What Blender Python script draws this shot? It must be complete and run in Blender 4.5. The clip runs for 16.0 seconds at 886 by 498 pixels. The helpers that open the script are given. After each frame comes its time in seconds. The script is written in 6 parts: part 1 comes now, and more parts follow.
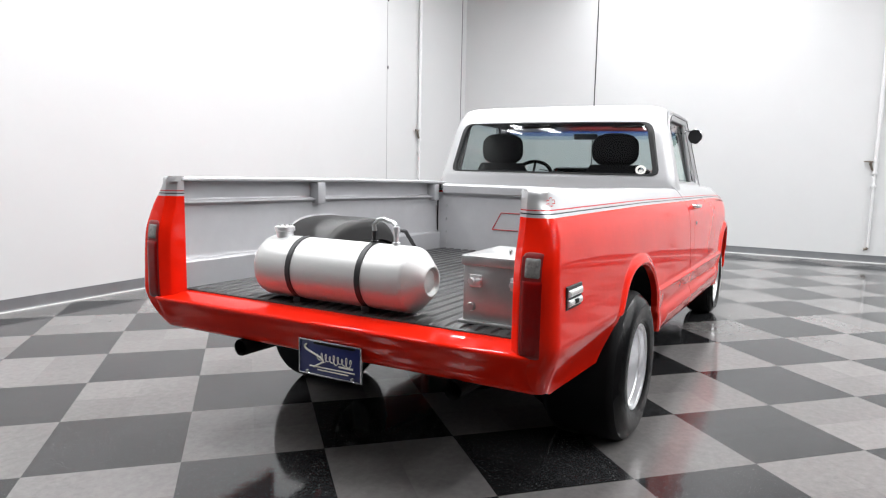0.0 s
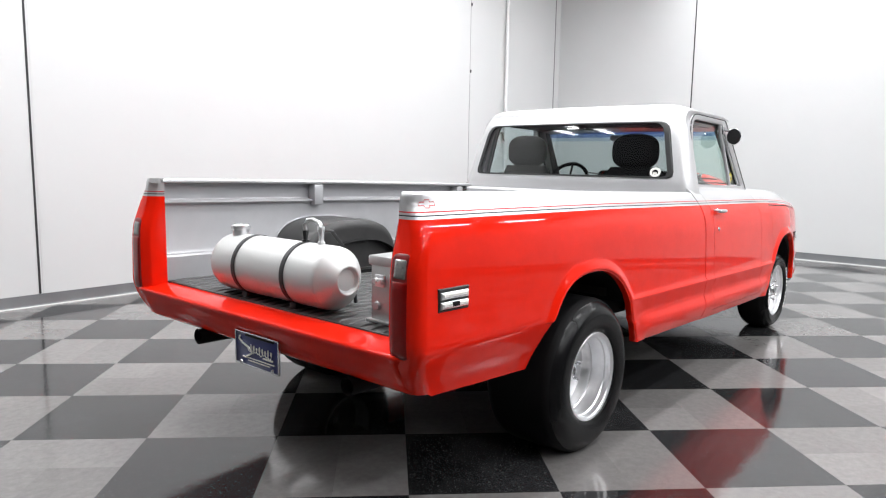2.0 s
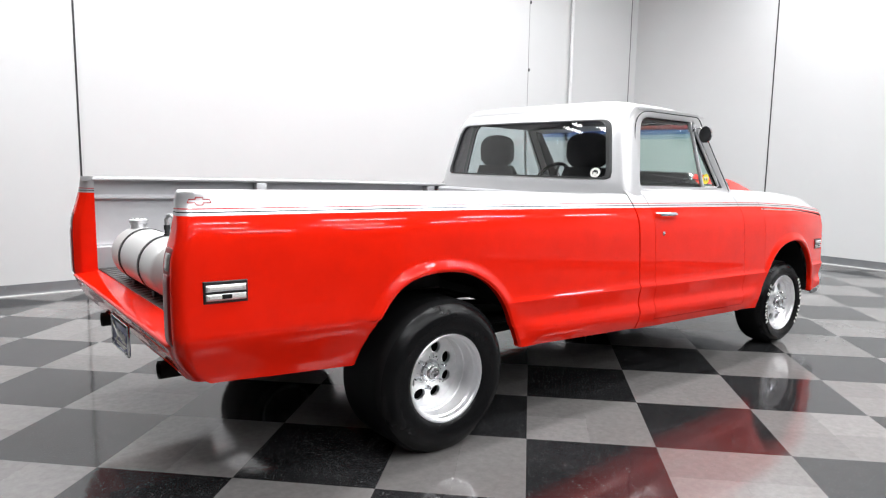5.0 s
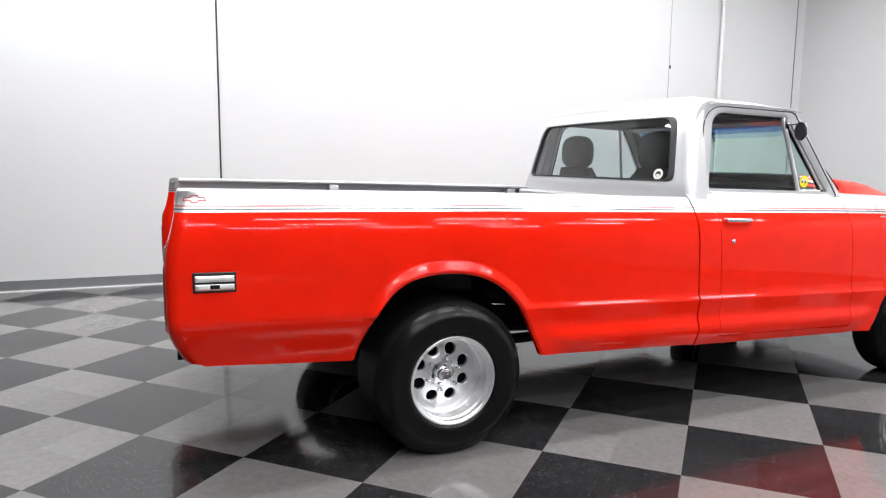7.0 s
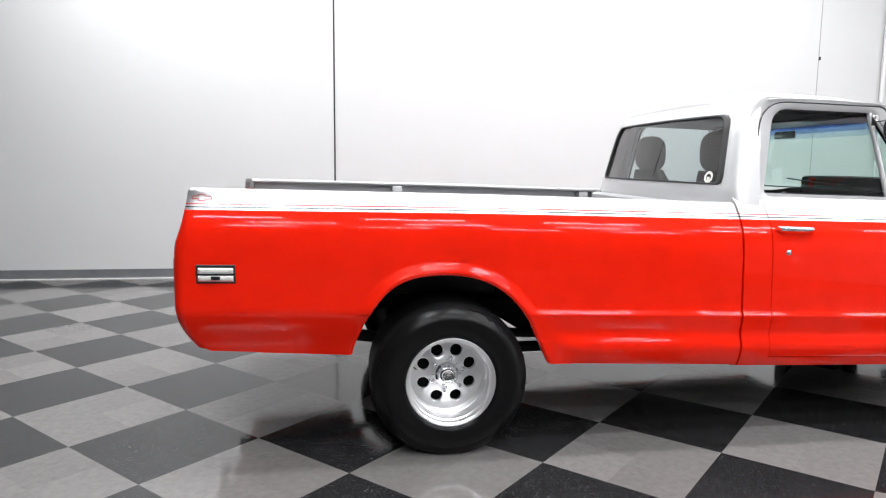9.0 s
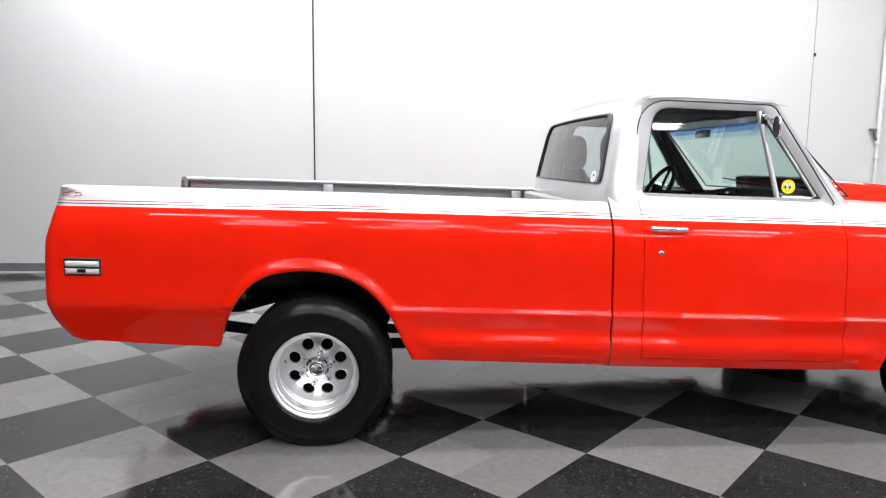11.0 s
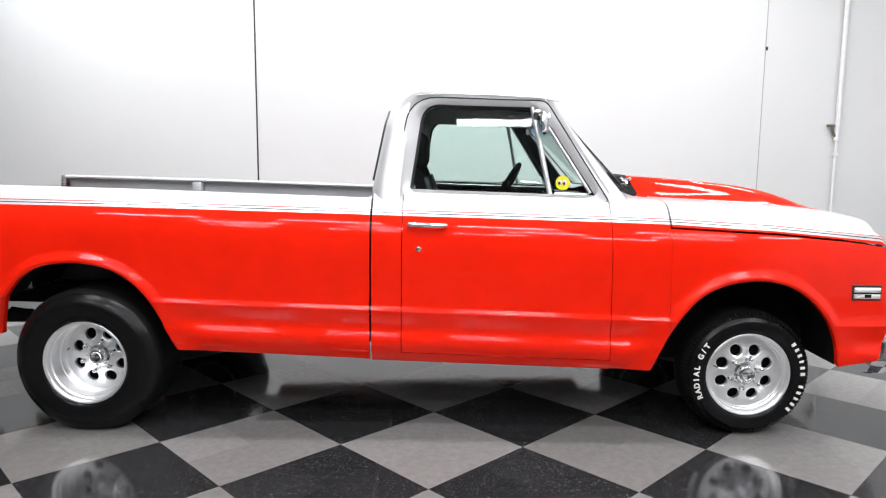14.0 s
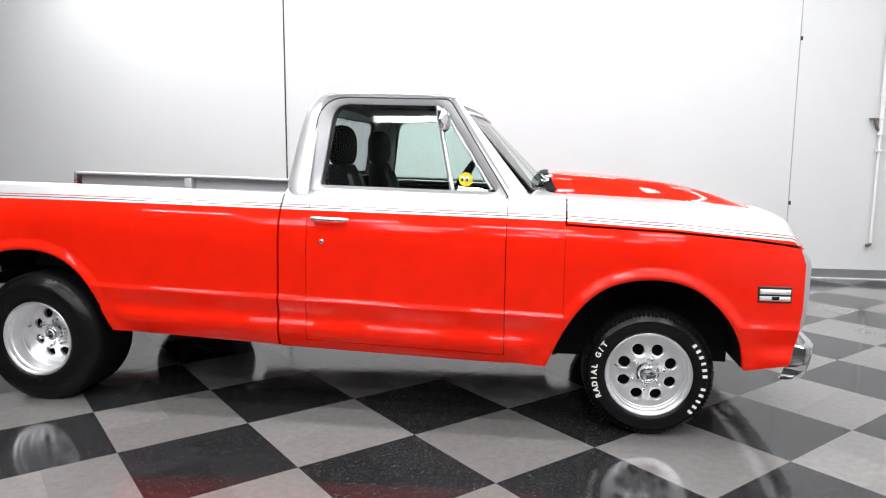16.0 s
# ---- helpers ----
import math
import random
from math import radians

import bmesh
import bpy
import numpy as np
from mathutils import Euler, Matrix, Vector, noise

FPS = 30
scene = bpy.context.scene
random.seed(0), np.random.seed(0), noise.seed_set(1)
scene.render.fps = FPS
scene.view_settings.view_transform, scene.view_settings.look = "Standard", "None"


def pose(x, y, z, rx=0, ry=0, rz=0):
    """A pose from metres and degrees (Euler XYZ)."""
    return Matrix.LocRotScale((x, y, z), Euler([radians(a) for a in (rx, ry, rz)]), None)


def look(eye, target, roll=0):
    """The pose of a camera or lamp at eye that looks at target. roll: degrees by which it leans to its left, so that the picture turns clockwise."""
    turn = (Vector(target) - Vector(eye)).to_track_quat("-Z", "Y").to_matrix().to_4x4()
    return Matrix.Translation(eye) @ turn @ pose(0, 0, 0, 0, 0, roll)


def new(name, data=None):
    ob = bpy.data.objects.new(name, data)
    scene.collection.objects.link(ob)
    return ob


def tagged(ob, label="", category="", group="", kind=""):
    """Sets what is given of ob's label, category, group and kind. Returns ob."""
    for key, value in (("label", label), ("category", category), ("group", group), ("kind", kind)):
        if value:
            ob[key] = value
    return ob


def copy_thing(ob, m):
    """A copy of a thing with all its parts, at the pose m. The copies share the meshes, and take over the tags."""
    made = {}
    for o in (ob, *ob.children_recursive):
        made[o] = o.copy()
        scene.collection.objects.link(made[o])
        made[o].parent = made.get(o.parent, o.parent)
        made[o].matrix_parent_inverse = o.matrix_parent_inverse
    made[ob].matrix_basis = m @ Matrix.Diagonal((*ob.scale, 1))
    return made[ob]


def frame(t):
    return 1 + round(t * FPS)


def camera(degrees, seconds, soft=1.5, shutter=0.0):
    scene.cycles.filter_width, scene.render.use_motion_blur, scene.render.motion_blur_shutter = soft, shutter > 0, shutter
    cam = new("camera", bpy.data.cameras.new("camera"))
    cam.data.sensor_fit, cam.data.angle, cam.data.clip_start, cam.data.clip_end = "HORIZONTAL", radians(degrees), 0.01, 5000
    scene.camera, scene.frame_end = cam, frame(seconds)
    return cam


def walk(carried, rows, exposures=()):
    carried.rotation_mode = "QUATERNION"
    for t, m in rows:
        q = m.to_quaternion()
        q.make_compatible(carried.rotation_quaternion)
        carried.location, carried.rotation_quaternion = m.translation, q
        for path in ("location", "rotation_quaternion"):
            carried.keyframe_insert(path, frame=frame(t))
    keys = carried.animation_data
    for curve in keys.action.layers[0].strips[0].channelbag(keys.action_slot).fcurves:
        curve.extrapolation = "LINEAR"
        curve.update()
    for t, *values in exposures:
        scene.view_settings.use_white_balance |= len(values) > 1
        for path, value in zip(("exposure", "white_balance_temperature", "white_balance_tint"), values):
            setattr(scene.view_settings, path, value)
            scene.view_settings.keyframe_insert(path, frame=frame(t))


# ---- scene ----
cam = camera(66.3, 16.0, soft=1.2)
PATH = [
    (0, (-3.616, -0.582, 1.299), (-1.879, 0.375, 1.045), 1.1),
    (0.5, (-3.513, -0.77, 1.305), (-1.817, 0.258, 1.051), 1.0),
    (1, (-3.398, -0.948, 1.304), (-1.769, 0.184, 1.052), 0.9),
    (1.5, (-3.278, -1.126, 1.308), (-1.712, 0.092, 1.056), 0.8),
    (2, (-3.155, -1.314, 1.311), (-1.645, -0.027, 1.059), 0.9),
    (2.5, (-3.021, -1.487, 1.313), (-1.543, -0.164, 1.059), 0.9),
    (3, (-2.869, -1.657, 1.312), (-1.446, -0.275, 1.057), 0.8),
    (3.5, (-2.708, -1.818, 1.316), (-1.335, -0.387, 1.061), 0.7),
    (3.7, (-2.658, -1.877, 1.322), (-1.31, -0.421, 1.067), 0.8),
    (5.8, (-1.959, -2.404, 1.33), (-0.879, -0.74, 1.072), 0.8),
    (6, (-1.885, -2.443, 1.329), (-0.857, -0.747, 1.072), 0.8),
    (6.5, (-1.741, -2.528, 1.325), (-0.84, -0.76, 1.072), 0.7),
    (7, (-1.59, -2.596, 1.323), (-0.828, -0.764, 1.071), 0.6),
    (7.5, (-1.42, -2.651, 1.324), (-0.81, -0.763, 1.073), 0.6),
    (8, (-1.24, -2.705, 1.323), (-0.752, -0.781, 1.077), 0.5),
    (8.2, (-1.161, -2.729, 1.322), (-0.721, -0.793, 1.078), 0.5),
    (10.3, (-0.352, -2.906, 1.341), (-0.175, -0.931, 1.085), 0.7),
    (10.5, (-0.25, -2.922, 1.338), (-0.078, -0.945, 1.083), 0.7),
    (11, (-0.033, -2.956, 1.336), (0.11, -0.977, 1.082), 0.7),
    (11.5, (0.192, -2.978, 1.339), (0.307, -0.998, 1.08), 0.7),
    (12, (0.429, -2.994, 1.335), (0.513, -1.012, 1.081), 0.7),
    (12.5, (0.67, -3.001, 1.339), (0.714, -1.017, 1.085), 0.7),
    (13, (0.897, -3.023, 1.333), (0.913, -1.038, 1.084), 0.6),
    (13.5, (1.134, -3.049, 1.341), (1.126, -1.065, 1.086), 0.5),
    (14, (1.375, -3.067, 1.334), (1.352, -1.083, 1.079), 0.5),
    (14.5, (1.625, -3.081, 1.338), (1.581, -1.098, 1.078), 0.5),
    (15, (1.877, -3.105, 1.337), (1.801, -1.123, 1.079), 0.5),
    (15.5, (2.115, -3.116, 1.343), (1.942, -1.141, 1.08), 0.5),
    (16, (2.343, -3.107, 1.342), (2.038, -1.148, 1.076), 0.4),
]
walk(cam, [(t, look(eye, target, roll)) for t, eye, target, roll in PATH])


# ---- world, lamps, exposure ----
world = bpy.data.worlds.new("world")
world.use_nodes = True
world.node_tree.nodes["Background"].inputs[0].default_value = (0.9, 0.95, 1.0, 1)
world.node_tree.nodes["Background"].inputs[1].default_value = 0.05
scene.world = world
LAMP_GLOW = 40.0
scene.view_settings.exposure = 0.0

# ---- materials ----


def mat(name, colour, rough=0.5, metal=0.0, coat=0.0, coat_rough=0.03, coat_ior=1.5, ior=1.5, vary=0.0, vary_scale=8.0,
        bump=0.0, bump_scale=60.0, rough_vary=0.0, spec=0.5):
    """Procedural surface: base colour with soft and fine variation, bump, optional clear coat."""
    m = bpy.data.materials.new(name)
    m.use_nodes = True
    nt = m.node_tree
    b = nt.nodes["Principled BSDF"]
    b.inputs["Base Color"].default_value = (*colour, 1)
    b.inputs["Roughness"].default_value = rough
    b.inputs["Metallic"].default_value = metal
    b.inputs["IOR"].default_value = ior
    b.inputs["Specular IOR Level"].default_value = spec
    b.inputs["Coat Weight"].default_value = coat
    b.inputs["Coat Roughness"].default_value = coat_rough
    b.inputs["Coat IOR"].default_value = coat_ior
    geo = nt.nodes.new("ShaderNodeNewGeometry")
    if vary > 0:
        n1 = nt.nodes.new("ShaderNodeTexNoise")
        n1.inputs["Scale"].default_value = vary_scale
        n1.inputs["Detail"].default_value = 6
        n1.inputs["Roughness"].default_value = 0.65
        nt.links.new(geo.outputs["Position"], n1.inputs["Vector"])
        ramp = nt.nodes.new("ShaderNodeMapRange")
        ramp.inputs["From Min"].default_value = 0.3
        ramp.inputs["From Max"].default_value = 0.7
        ramp.inputs["To Min"].default_value = 1 - vary
        ramp.inputs["To Max"].default_value = 1 + vary
        nt.links.new(n1.outputs["Fac"], ramp.inputs["Value"])
        mul = nt.nodes.new("ShaderNodeMix")
        mul.data_type, mul.blend_type = "RGBA", "MULTIPLY"
        mul.inputs["Factor"].default_value = 1
        mul.inputs["A"].default_value = (*colour, 1)
        nt.links.new(ramp.outputs["Result"], mul.inputs["B"])
        nt.links.new(mul.outputs["Result"], b.inputs["Base Color"])
        if rough_vary > 0:
            r2 = nt.nodes.new("ShaderNodeMapRange")
            r2.inputs["From Min"].default_value = 0.3
            r2.inputs["From Max"].default_value = 0.7
            r2.inputs["To Min"].default_value = max(rough - rough_vary, 0.02)
            r2.inputs["To Max"].default_value = rough + rough_vary
            nt.links.new(n1.outputs["Fac"], r2.inputs["Value"])
            nt.links.new(r2.outputs["Result"], b.inputs["Roughness"])
    if bump > 0:
        n2 = nt.nodes.new("ShaderNodeTexNoise")
        n2.inputs["Scale"].default_value = bump_scale
        n2.inputs["Detail"].default_value = 4
        nt.links.new(geo.outputs["Position"], n2.inputs["Vector"])
        bp = nt.nodes.new("ShaderNodeBump")
        bp.inputs["Strength"].default_value = bump
        bp.inputs["Distance"].default_value = 0.004
        nt.links.new(n2.outputs["Fac"], bp.inputs["Height"])
        nt.links.new(bp.outputs["Normal"], b.inputs["Normal"])
    return m


def glass(name, tint):
    """Thin pane: tinted see-through with a glossy skin that grows towards the edge."""
    m = bpy.data.materials.new(name)
    m.use_nodes = True
    nt = m.node_tree
    nt.nodes.clear()
    out = nt.nodes.new("ShaderNodeOutputMaterial")
    mix = nt.nodes.new("ShaderNodeMixShader")
    tr = nt.nodes.new("ShaderNodeBsdfTransparent")
    tr.inputs["Color"].default_value = (*tint, 1)
    gl = nt.nodes.new("ShaderNodeBsdfGlossy")
    gl.inputs["Roughness"].default_value = 0.01
    lw = nt.nodes.new("ShaderNodeLayerWeight")
    lw.inputs["Blend"].default_value = 0.5
    pw = nt.nodes.new("ShaderNodeMath")
    pw.operation = "POWER"
    pw.inputs[1].default_value = 3.6
    nt.links.new(lw.outputs["Facing"], pw.inputs[0])
    sc = nt.nodes.new("ShaderNodeMath")
    sc.operation = "MULTIPLY_ADD"
    sc.inputs[1].default_value = 0.9
    sc.inputs[2].default_value = 0.05
    nt.links.new(pw.outputs[0], sc.inputs[0])
    nt.links.new(sc.outputs[0], mix.inputs[0])
    nt.links.new(tr.outputs[0], mix.inputs[1])
    nt.links.new(gl.outputs[0], mix.inputs[2])
    nt.links.new(mix.outputs[0], out.inputs[0])
    return m


def emitter(name, colour, strength):
    m = bpy.data.materials.new(name)
    m.use_nodes = True
    b = m.node_tree.nodes["Principled BSDF"]
    b.inputs["Base Color"].default_value = (0.9, 0.9, 0.9, 1)
    b.inputs["Emission Color"].default_value = (*colour, 1)
    b.inputs["Emission Strength"].default_value = strength
    return m


def tile_material(name, colour, fleck, fleck_amount, tone):
    """Vinyl composition tile: waxed, flecked, each tile a little different in tone."""
    m = bpy.data.materials.new(name)
    m.use_nodes = True
    nt = m.node_tree
    b = nt.nodes["Principled BSDF"]
    geo = nt.nodes.new("ShaderNodeNewGeometry")
    info = nt.nodes.new("ShaderNodeObjectInfo")
    add = nt.nodes.new("ShaderNodeMath")
    add.operation = "ADD"
    nt.links.new(info.outputs["Random"], add.inputs[0])
    nt.links.new(geo.outputs["Random Per Island"], add.inputs[1])
    frac = nt.nodes.new("ShaderNodeMath")
    frac.operation = "FRACT"
    nt.links.new(add.outputs[0], frac.inputs[0])
    tonemap = nt.nodes.new("ShaderNodeMapRange")
    tonemap.inputs["To Min"].default_value = 1 - tone
    tonemap.inputs["To Max"].default_value = 1 + tone
    nt.links.new(frac.outputs[0], tonemap.inputs["Value"])
    marble = nt.nodes.new("ShaderNodeTexNoise")
    marble.inputs["Scale"].default_value = 26
    marble.inputs["Detail"].default_value = 7
    marble.inputs["Roughness"].default_value = 0.7
    nt.links.new(geo.outputs["Position"], marble.inputs["Vector"])
    mr = nt.nodes.new("ShaderNodeMapRange")
    mr.inputs["From Min"].default_value = 0.3
    mr.inputs["From Max"].default_value = 0.7
    mr.inputs["To Min"].default_value = 0.86
    mr.inputs["To Max"].default_value = 1.14
    nt.links.new(marble.outputs["Fac"], mr.inputs["Value"])
    both = nt.nodes.new("ShaderNodeMath")
    both.operation = "MULTIPLY"
    nt.links.new(tonemap.outputs["Result"], both.inputs[0])
    nt.links.new(mr.outputs["Result"], both.inputs[1])
    col = nt.nodes.new("ShaderNodeMix")
    col.data_type, col.blend_type = "RGBA", "MULTIPLY"
    col.inputs["Factor"].default_value = 1
    col.inputs["A"].default_value = (*colour, 1)
    nt.links.new(both.outputs[0], col.inputs["B"])
    stretch = nt.nodes.new("ShaderNodeMapping")
    stretch.inputs["Rotation"].default_value = (0, 0, 0.6)
    stretch.inputs["Scale"].default_value = (85, 190, 85)
    nt.links.new(geo.outputs["Position"], stretch.inputs["Vector"])
    spots = nt.nodes.new("ShaderNodeTexNoise")
    spots.inputs["Scale"].default_value = 1.0
    spots.inputs["Detail"].default_value = 3
    nt.links.new(stretch.outputs[0], spots.inputs["Vector"])
    sr = nt.nodes.new("ShaderNodeMapRange")
    sr.inputs["From Min"].default_value = fleck_amount
    sr.inputs["From Max"].default_value = fleck_amount + 0.05
    clump = nt.nodes.new("ShaderNodeTexNoise")
    clump.inputs["Scale"].default_value = 34
    clump.inputs["Detail"].default_value = 2
    nt.links.new(geo.outputs["Position"], clump.inputs["Vector"])
    uneven = nt.nodes.new("ShaderNodeMath")
    uneven.operation = "MULTIPLY_ADD"
    uneven.inputs[1].default_value = 0.16
    nt.links.new(clump.outputs["Fac"], uneven.inputs[0])
    nt.links.new(spots.outputs["Fac"], uneven.inputs[2])
    level = nt.nodes.new("ShaderNodeMath")
    level.operation = "SUBTRACT"
    level.inputs[1].default_value = 0.08
    nt.links.new(uneven.outputs[0], level.inputs[0])
    nt.links.new(level.outputs[0], sr.inputs["Value"])
    col2 = nt.nodes.new("ShaderNodeMix")
    col2.data_type = "RGBA"
    nt.links.new(sr.outputs["Result"], col2.inputs["Factor"])
    nt.links.new(col.outputs["Result"], col2.inputs["A"])
    col2.inputs["B"].default_value = (*fleck, 1)
    nt.links.new(col2.outputs["Result"], b.inputs["Base Color"])
    scuff = nt.nodes.new("ShaderNodeTexNoise")
    scuff.inputs["Scale"].default_value = 2.2
    scuff.inputs["Detail"].default_value = 5
    nt.links.new(geo.outputs["Position"], scuff.inputs["Vector"])
    rr = nt.nodes.new("ShaderNodeMapRange")
    rr.inputs["From Min"].default_value = 0.3
    rr.inputs["From Max"].default_value = 0.7
    rr.inputs["To Min"].default_value = 0.06
    rr.inputs["To Max"].default_value = 0.13
    nt.links.new(scuff.outputs["Fac"], rr.inputs["Value"])
    nt.links.new(rr.outputs["Result"], b.inputs["Roughness"])
    wave = nt.nodes.new("ShaderNodeTexNoise")
    wave.inputs["Scale"].default_value = 9
    nt.links.new(geo.outputs["Position"], wave.inputs["Vector"])
    bp = nt.nodes.new("ShaderNodeBump")
    bp.inputs["Strength"].default_value = 0.06
    bp.inputs["Distance"].default_value = 0.01
    nt.links.new(wave.outputs["Fac"], bp.inputs["Height"])
    nt.links.new(bp.outputs["Normal"], b.inputs["Normal"])
    b.inputs["IOR"].default_value = 1.5
    return m


RED = mat("red_paint", (0.80, 0.0145, 0.0036), 0.5, 0.0, 1.0, 0.025, coat_ior=1.34, vary=0.06, vary_scale=5, bump=0.003, bump_scale=9, spec=0.0)
SILVER = mat("silver_paint", (0.56, 0.56, 0.567), 0.38, 0.45, 0.6, 0.03, vary=0.02, vary_scale=5, bump=0.003, bump_scale=9)
SILVER_FLAT = mat("bed_silver_paint", (0.49, 0.49, 0.505), 0.40, 0.35, 0.3, 0.2, vary=0.05, vary_scale=6, bump=0.03, bump_scale=40)
PIN_RED = mat("pinstripe_red", (0.50, 0.02, 0.025), 0.5, 0, 0.0, spec=0.1)
PIN_BLACK = mat("pinstripe_black", (0.010, 0.010, 0.014), 0.5, 0, 0.0, spec=0.1)
CHROME = mat("chrome", (0.82, 0.83, 0.85), 0.06, 1.0, vary=0.03, vary_scale=20)
POLISHED = mat("polished_aluminium", (0.92, 0.92, 0.93), 0.34, 0.85, vary=0.04, vary_scale=30, rough_vary=0.05)
SPUN = mat("spun_aluminium", (0.60, 0.60, 0.59), 0.42, 0.3, vary=0.02, vary_scale=6, rough_vary=0.03)
SHEET = mat("sheet_aluminium", (0.50, 0.505, 0.505), 0.38, 0.8, vary=0.08, vary_scale=14, rough_vary=0.1)
RUBBER = mat("tyre_rubber", (0.006, 0.006, 0.0065), 0.24, spec=0.18, vary=0.1, vary_scale=25)
TREAD = mat("tread_rubber", (0.006, 0.006, 0.0065), 0.6, spec=0.12, vary=0.15, vary_scale=25)
GASKET = mat("black_gasket", (0.012, 0.012, 0.013), 0.45, vary=0.2, vary_scale=30)
UNDER = mat("undercarriage_black", (0.006, 0.006, 0.006), 0.75, spec=0.2, vary=0.4, vary_scale=18, bump=0.1, bump_scale=50)
INTERIOR = mat("black_upholstery", (0.005, 0.005, 0.0055), 0.85, spec=0.1, vary=0.25, vary_scale=40, bump=0.05, bump_scale=200)
INTERIOR_GREY = mat("grey_upholstery", (0.07, 0.07, 0.074), 0.8, vary=0.15, vary_scale=40, bump=0.15, bump_scale=200)
LINER = mat("bed_mat_rubber", (0.035, 0.034, 0.034), 0.38, vary=0.25, vary_scale=9, rough_vary=0.1, bump=0.06, bump_scale=90)
STRAP = mat("black_strap", (0.015, 0.015, 0.016), 0.5, vary=0.2, vary_scale=40)
LENS_GREY = mat("smoky_lens", (0.24, 0.23, 0.22), 0.12, 0.2, 1.0, coat_ior=1.4, vary=0.35, vary_scale=70)
LENS_FRAME = mat("lens_frame", (0.20, 0.006, 0.006), 0.4, vary=0.2, vary_scale=60)
LENS_RED = mat("red_lens", (0.22, 0.002, 0.002), 0.3, 0, 1.0, coat_ior=1.4, spec=0.1, vary=0.1, vary_scale=60)
LENS_CLEAR = mat("clear_lens", (0.78, 0.76, 0.73), 0.2, 0.1, 1.0, vary=0.15, vary_scale=120)
PLATE_BLUE = mat("plate_blue", (0.012, 0.02, 0.13), 0.3, 0, 0.5, vary=0.1, vary_scale=30)
WHITE_INK = mat("white_lettering", (0.80, 0.79, 0.74), 0.55, vary=0.08, vary_scale=90)
YELLOW = mat("yellow_decal", (0.80, 0.72, 0.03), 0.4, vary=0.05, vary_scale=60)
WALL = mat("white_wall_paint", (0.58, 0.585, 0.585), 0.6, vary=0.012, vary_scale=1.3, bump=0.05, bump_scale=30)
# Dark tone of the unseen south wall, set to keep body reflections dim.
WALL_DARK = mat("unseen_wall_dark", (0.07, 0.07, 0.073), 0.6, vary=0.08, vary_scale=1.3, bump=0.05, bump_scale=30)
# Tone of the unseen west wall, lowered so rear faces get less bounce.
WALL_GREY = mat("unseen_wall_grey", (0.14, 0.14, 0.145), 0.6, vary=0.04, vary_scale=1.3, bump=0.05, bump_scale=30)
CEIL = mat("white_ceiling_paint", (0.80, 0.80, 0.80), 0.8, vary=0.02, vary_scale=2)
BASE = mat("grey_vinyl_base", (0.13, 0.135, 0.14), 0.35, vary=0.12, vary_scale=5, rough_vary=0.08)
BASE_EDGE = mat("pale_caulk", (0.55, 0.55, 0.54), 0.5, vary=0.15, vary_scale=12)
SEAM = mat("dark_panel_gap", (0.02, 0.02, 0.022), 0.7, vary=0.2, vary_scale=20)
SEAM_THIN = mat("thin_panel_gap", (0.30, 0.30, 0.305), 0.7, vary=0.2, vary_scale=20)
SEAM_MID = mat("corner_line_grey", (0.17, 0.17, 0.175), 0.7, vary=0.2, vary_scale=20)
PIPE = mat("white_painted_pipe", (0.68, 0.68, 0.68), 0.45, vary=0.05, vary_scale=20)
BRASS = mat("weathered_brass", (0.20, 0.17, 0.14), 0.4, 0.8, vary=0.2, vary_scale=60)
JOINT = mat("floor_joint", (0.03, 0.045, 0.045), 0.6, vary=0.2, vary_scale=12)
TILE_DARK = tile_material("black_tile", (0.018, 0.018, 0.019), (0.24, 0.24, 0.24), 0.640, 0.25)
TILE_GREY = tile_material("grey_tile", (0.174, 0.166, 0.162), (0.22, 0.21, 0.20), 0.68, 0.13)
GLASS_SIDE = glass("green_tint_glass", (0.80, 0.92, 0.88))
GLASS_REAR = glass("grey_tint_glass", (0.62, 0.63, 0.66))
GLASS_BAND = glass("blue_shade_band_glass", (0.06, 0.13, 0.42))
GLASS_BAND_MID = glass("blue_shade_band_middle", (0.22, 0.36, 0.62))
GLASS_BAND_PALE = glass("blue_shade_band_edge", (0.55, 0.72, 0.80))
DIFFUSER = emitter("lamp_diffuser_glow", (0.985, 1.0, 1.02), LAMP_GLOW)
FIXTURE = mat("white_enamel", (0.8, 0.8, 0.8), 0.4, vary=0.02, vary_scale=9)

# ---- mesh helpers ----


def part(name, bm, materials, parent=None, label="", sharp=38, smooth=True):
    """Links a bmesh as one mesh object, smooth with sharp edges past an angle."""
    bmesh.ops.remove_doubles(bm, verts=bm.verts, dist=0.00002)
    bad = [f for f in bm.faces if f.calc_area() < 1e-10]
    if bad:
        bmesh.ops.delete(bm, geom=bad, context="FACES")
    bmesh.ops.recalc_face_normals(bm, faces=bm.faces)
    for f in bm.faces:
        f.smooth = smooth
    lim = radians(sharp)
    for e in bm.edges:
        if len(e.link_faces) == 2 and e.calc_face_angle(0) > lim:
            e.smooth = False
    me = bpy.data.meshes.new(name)
    bm.to_mesh(me)
    bm.free()
    for m in materials if isinstance(materials, (list, tuple)) else [materials]:
        me.materials.append(m)
    ob = new(name, me)
    if parent is not None:
        ob.parent = parent
    if label:
        tagged(ob, label)
    return ob


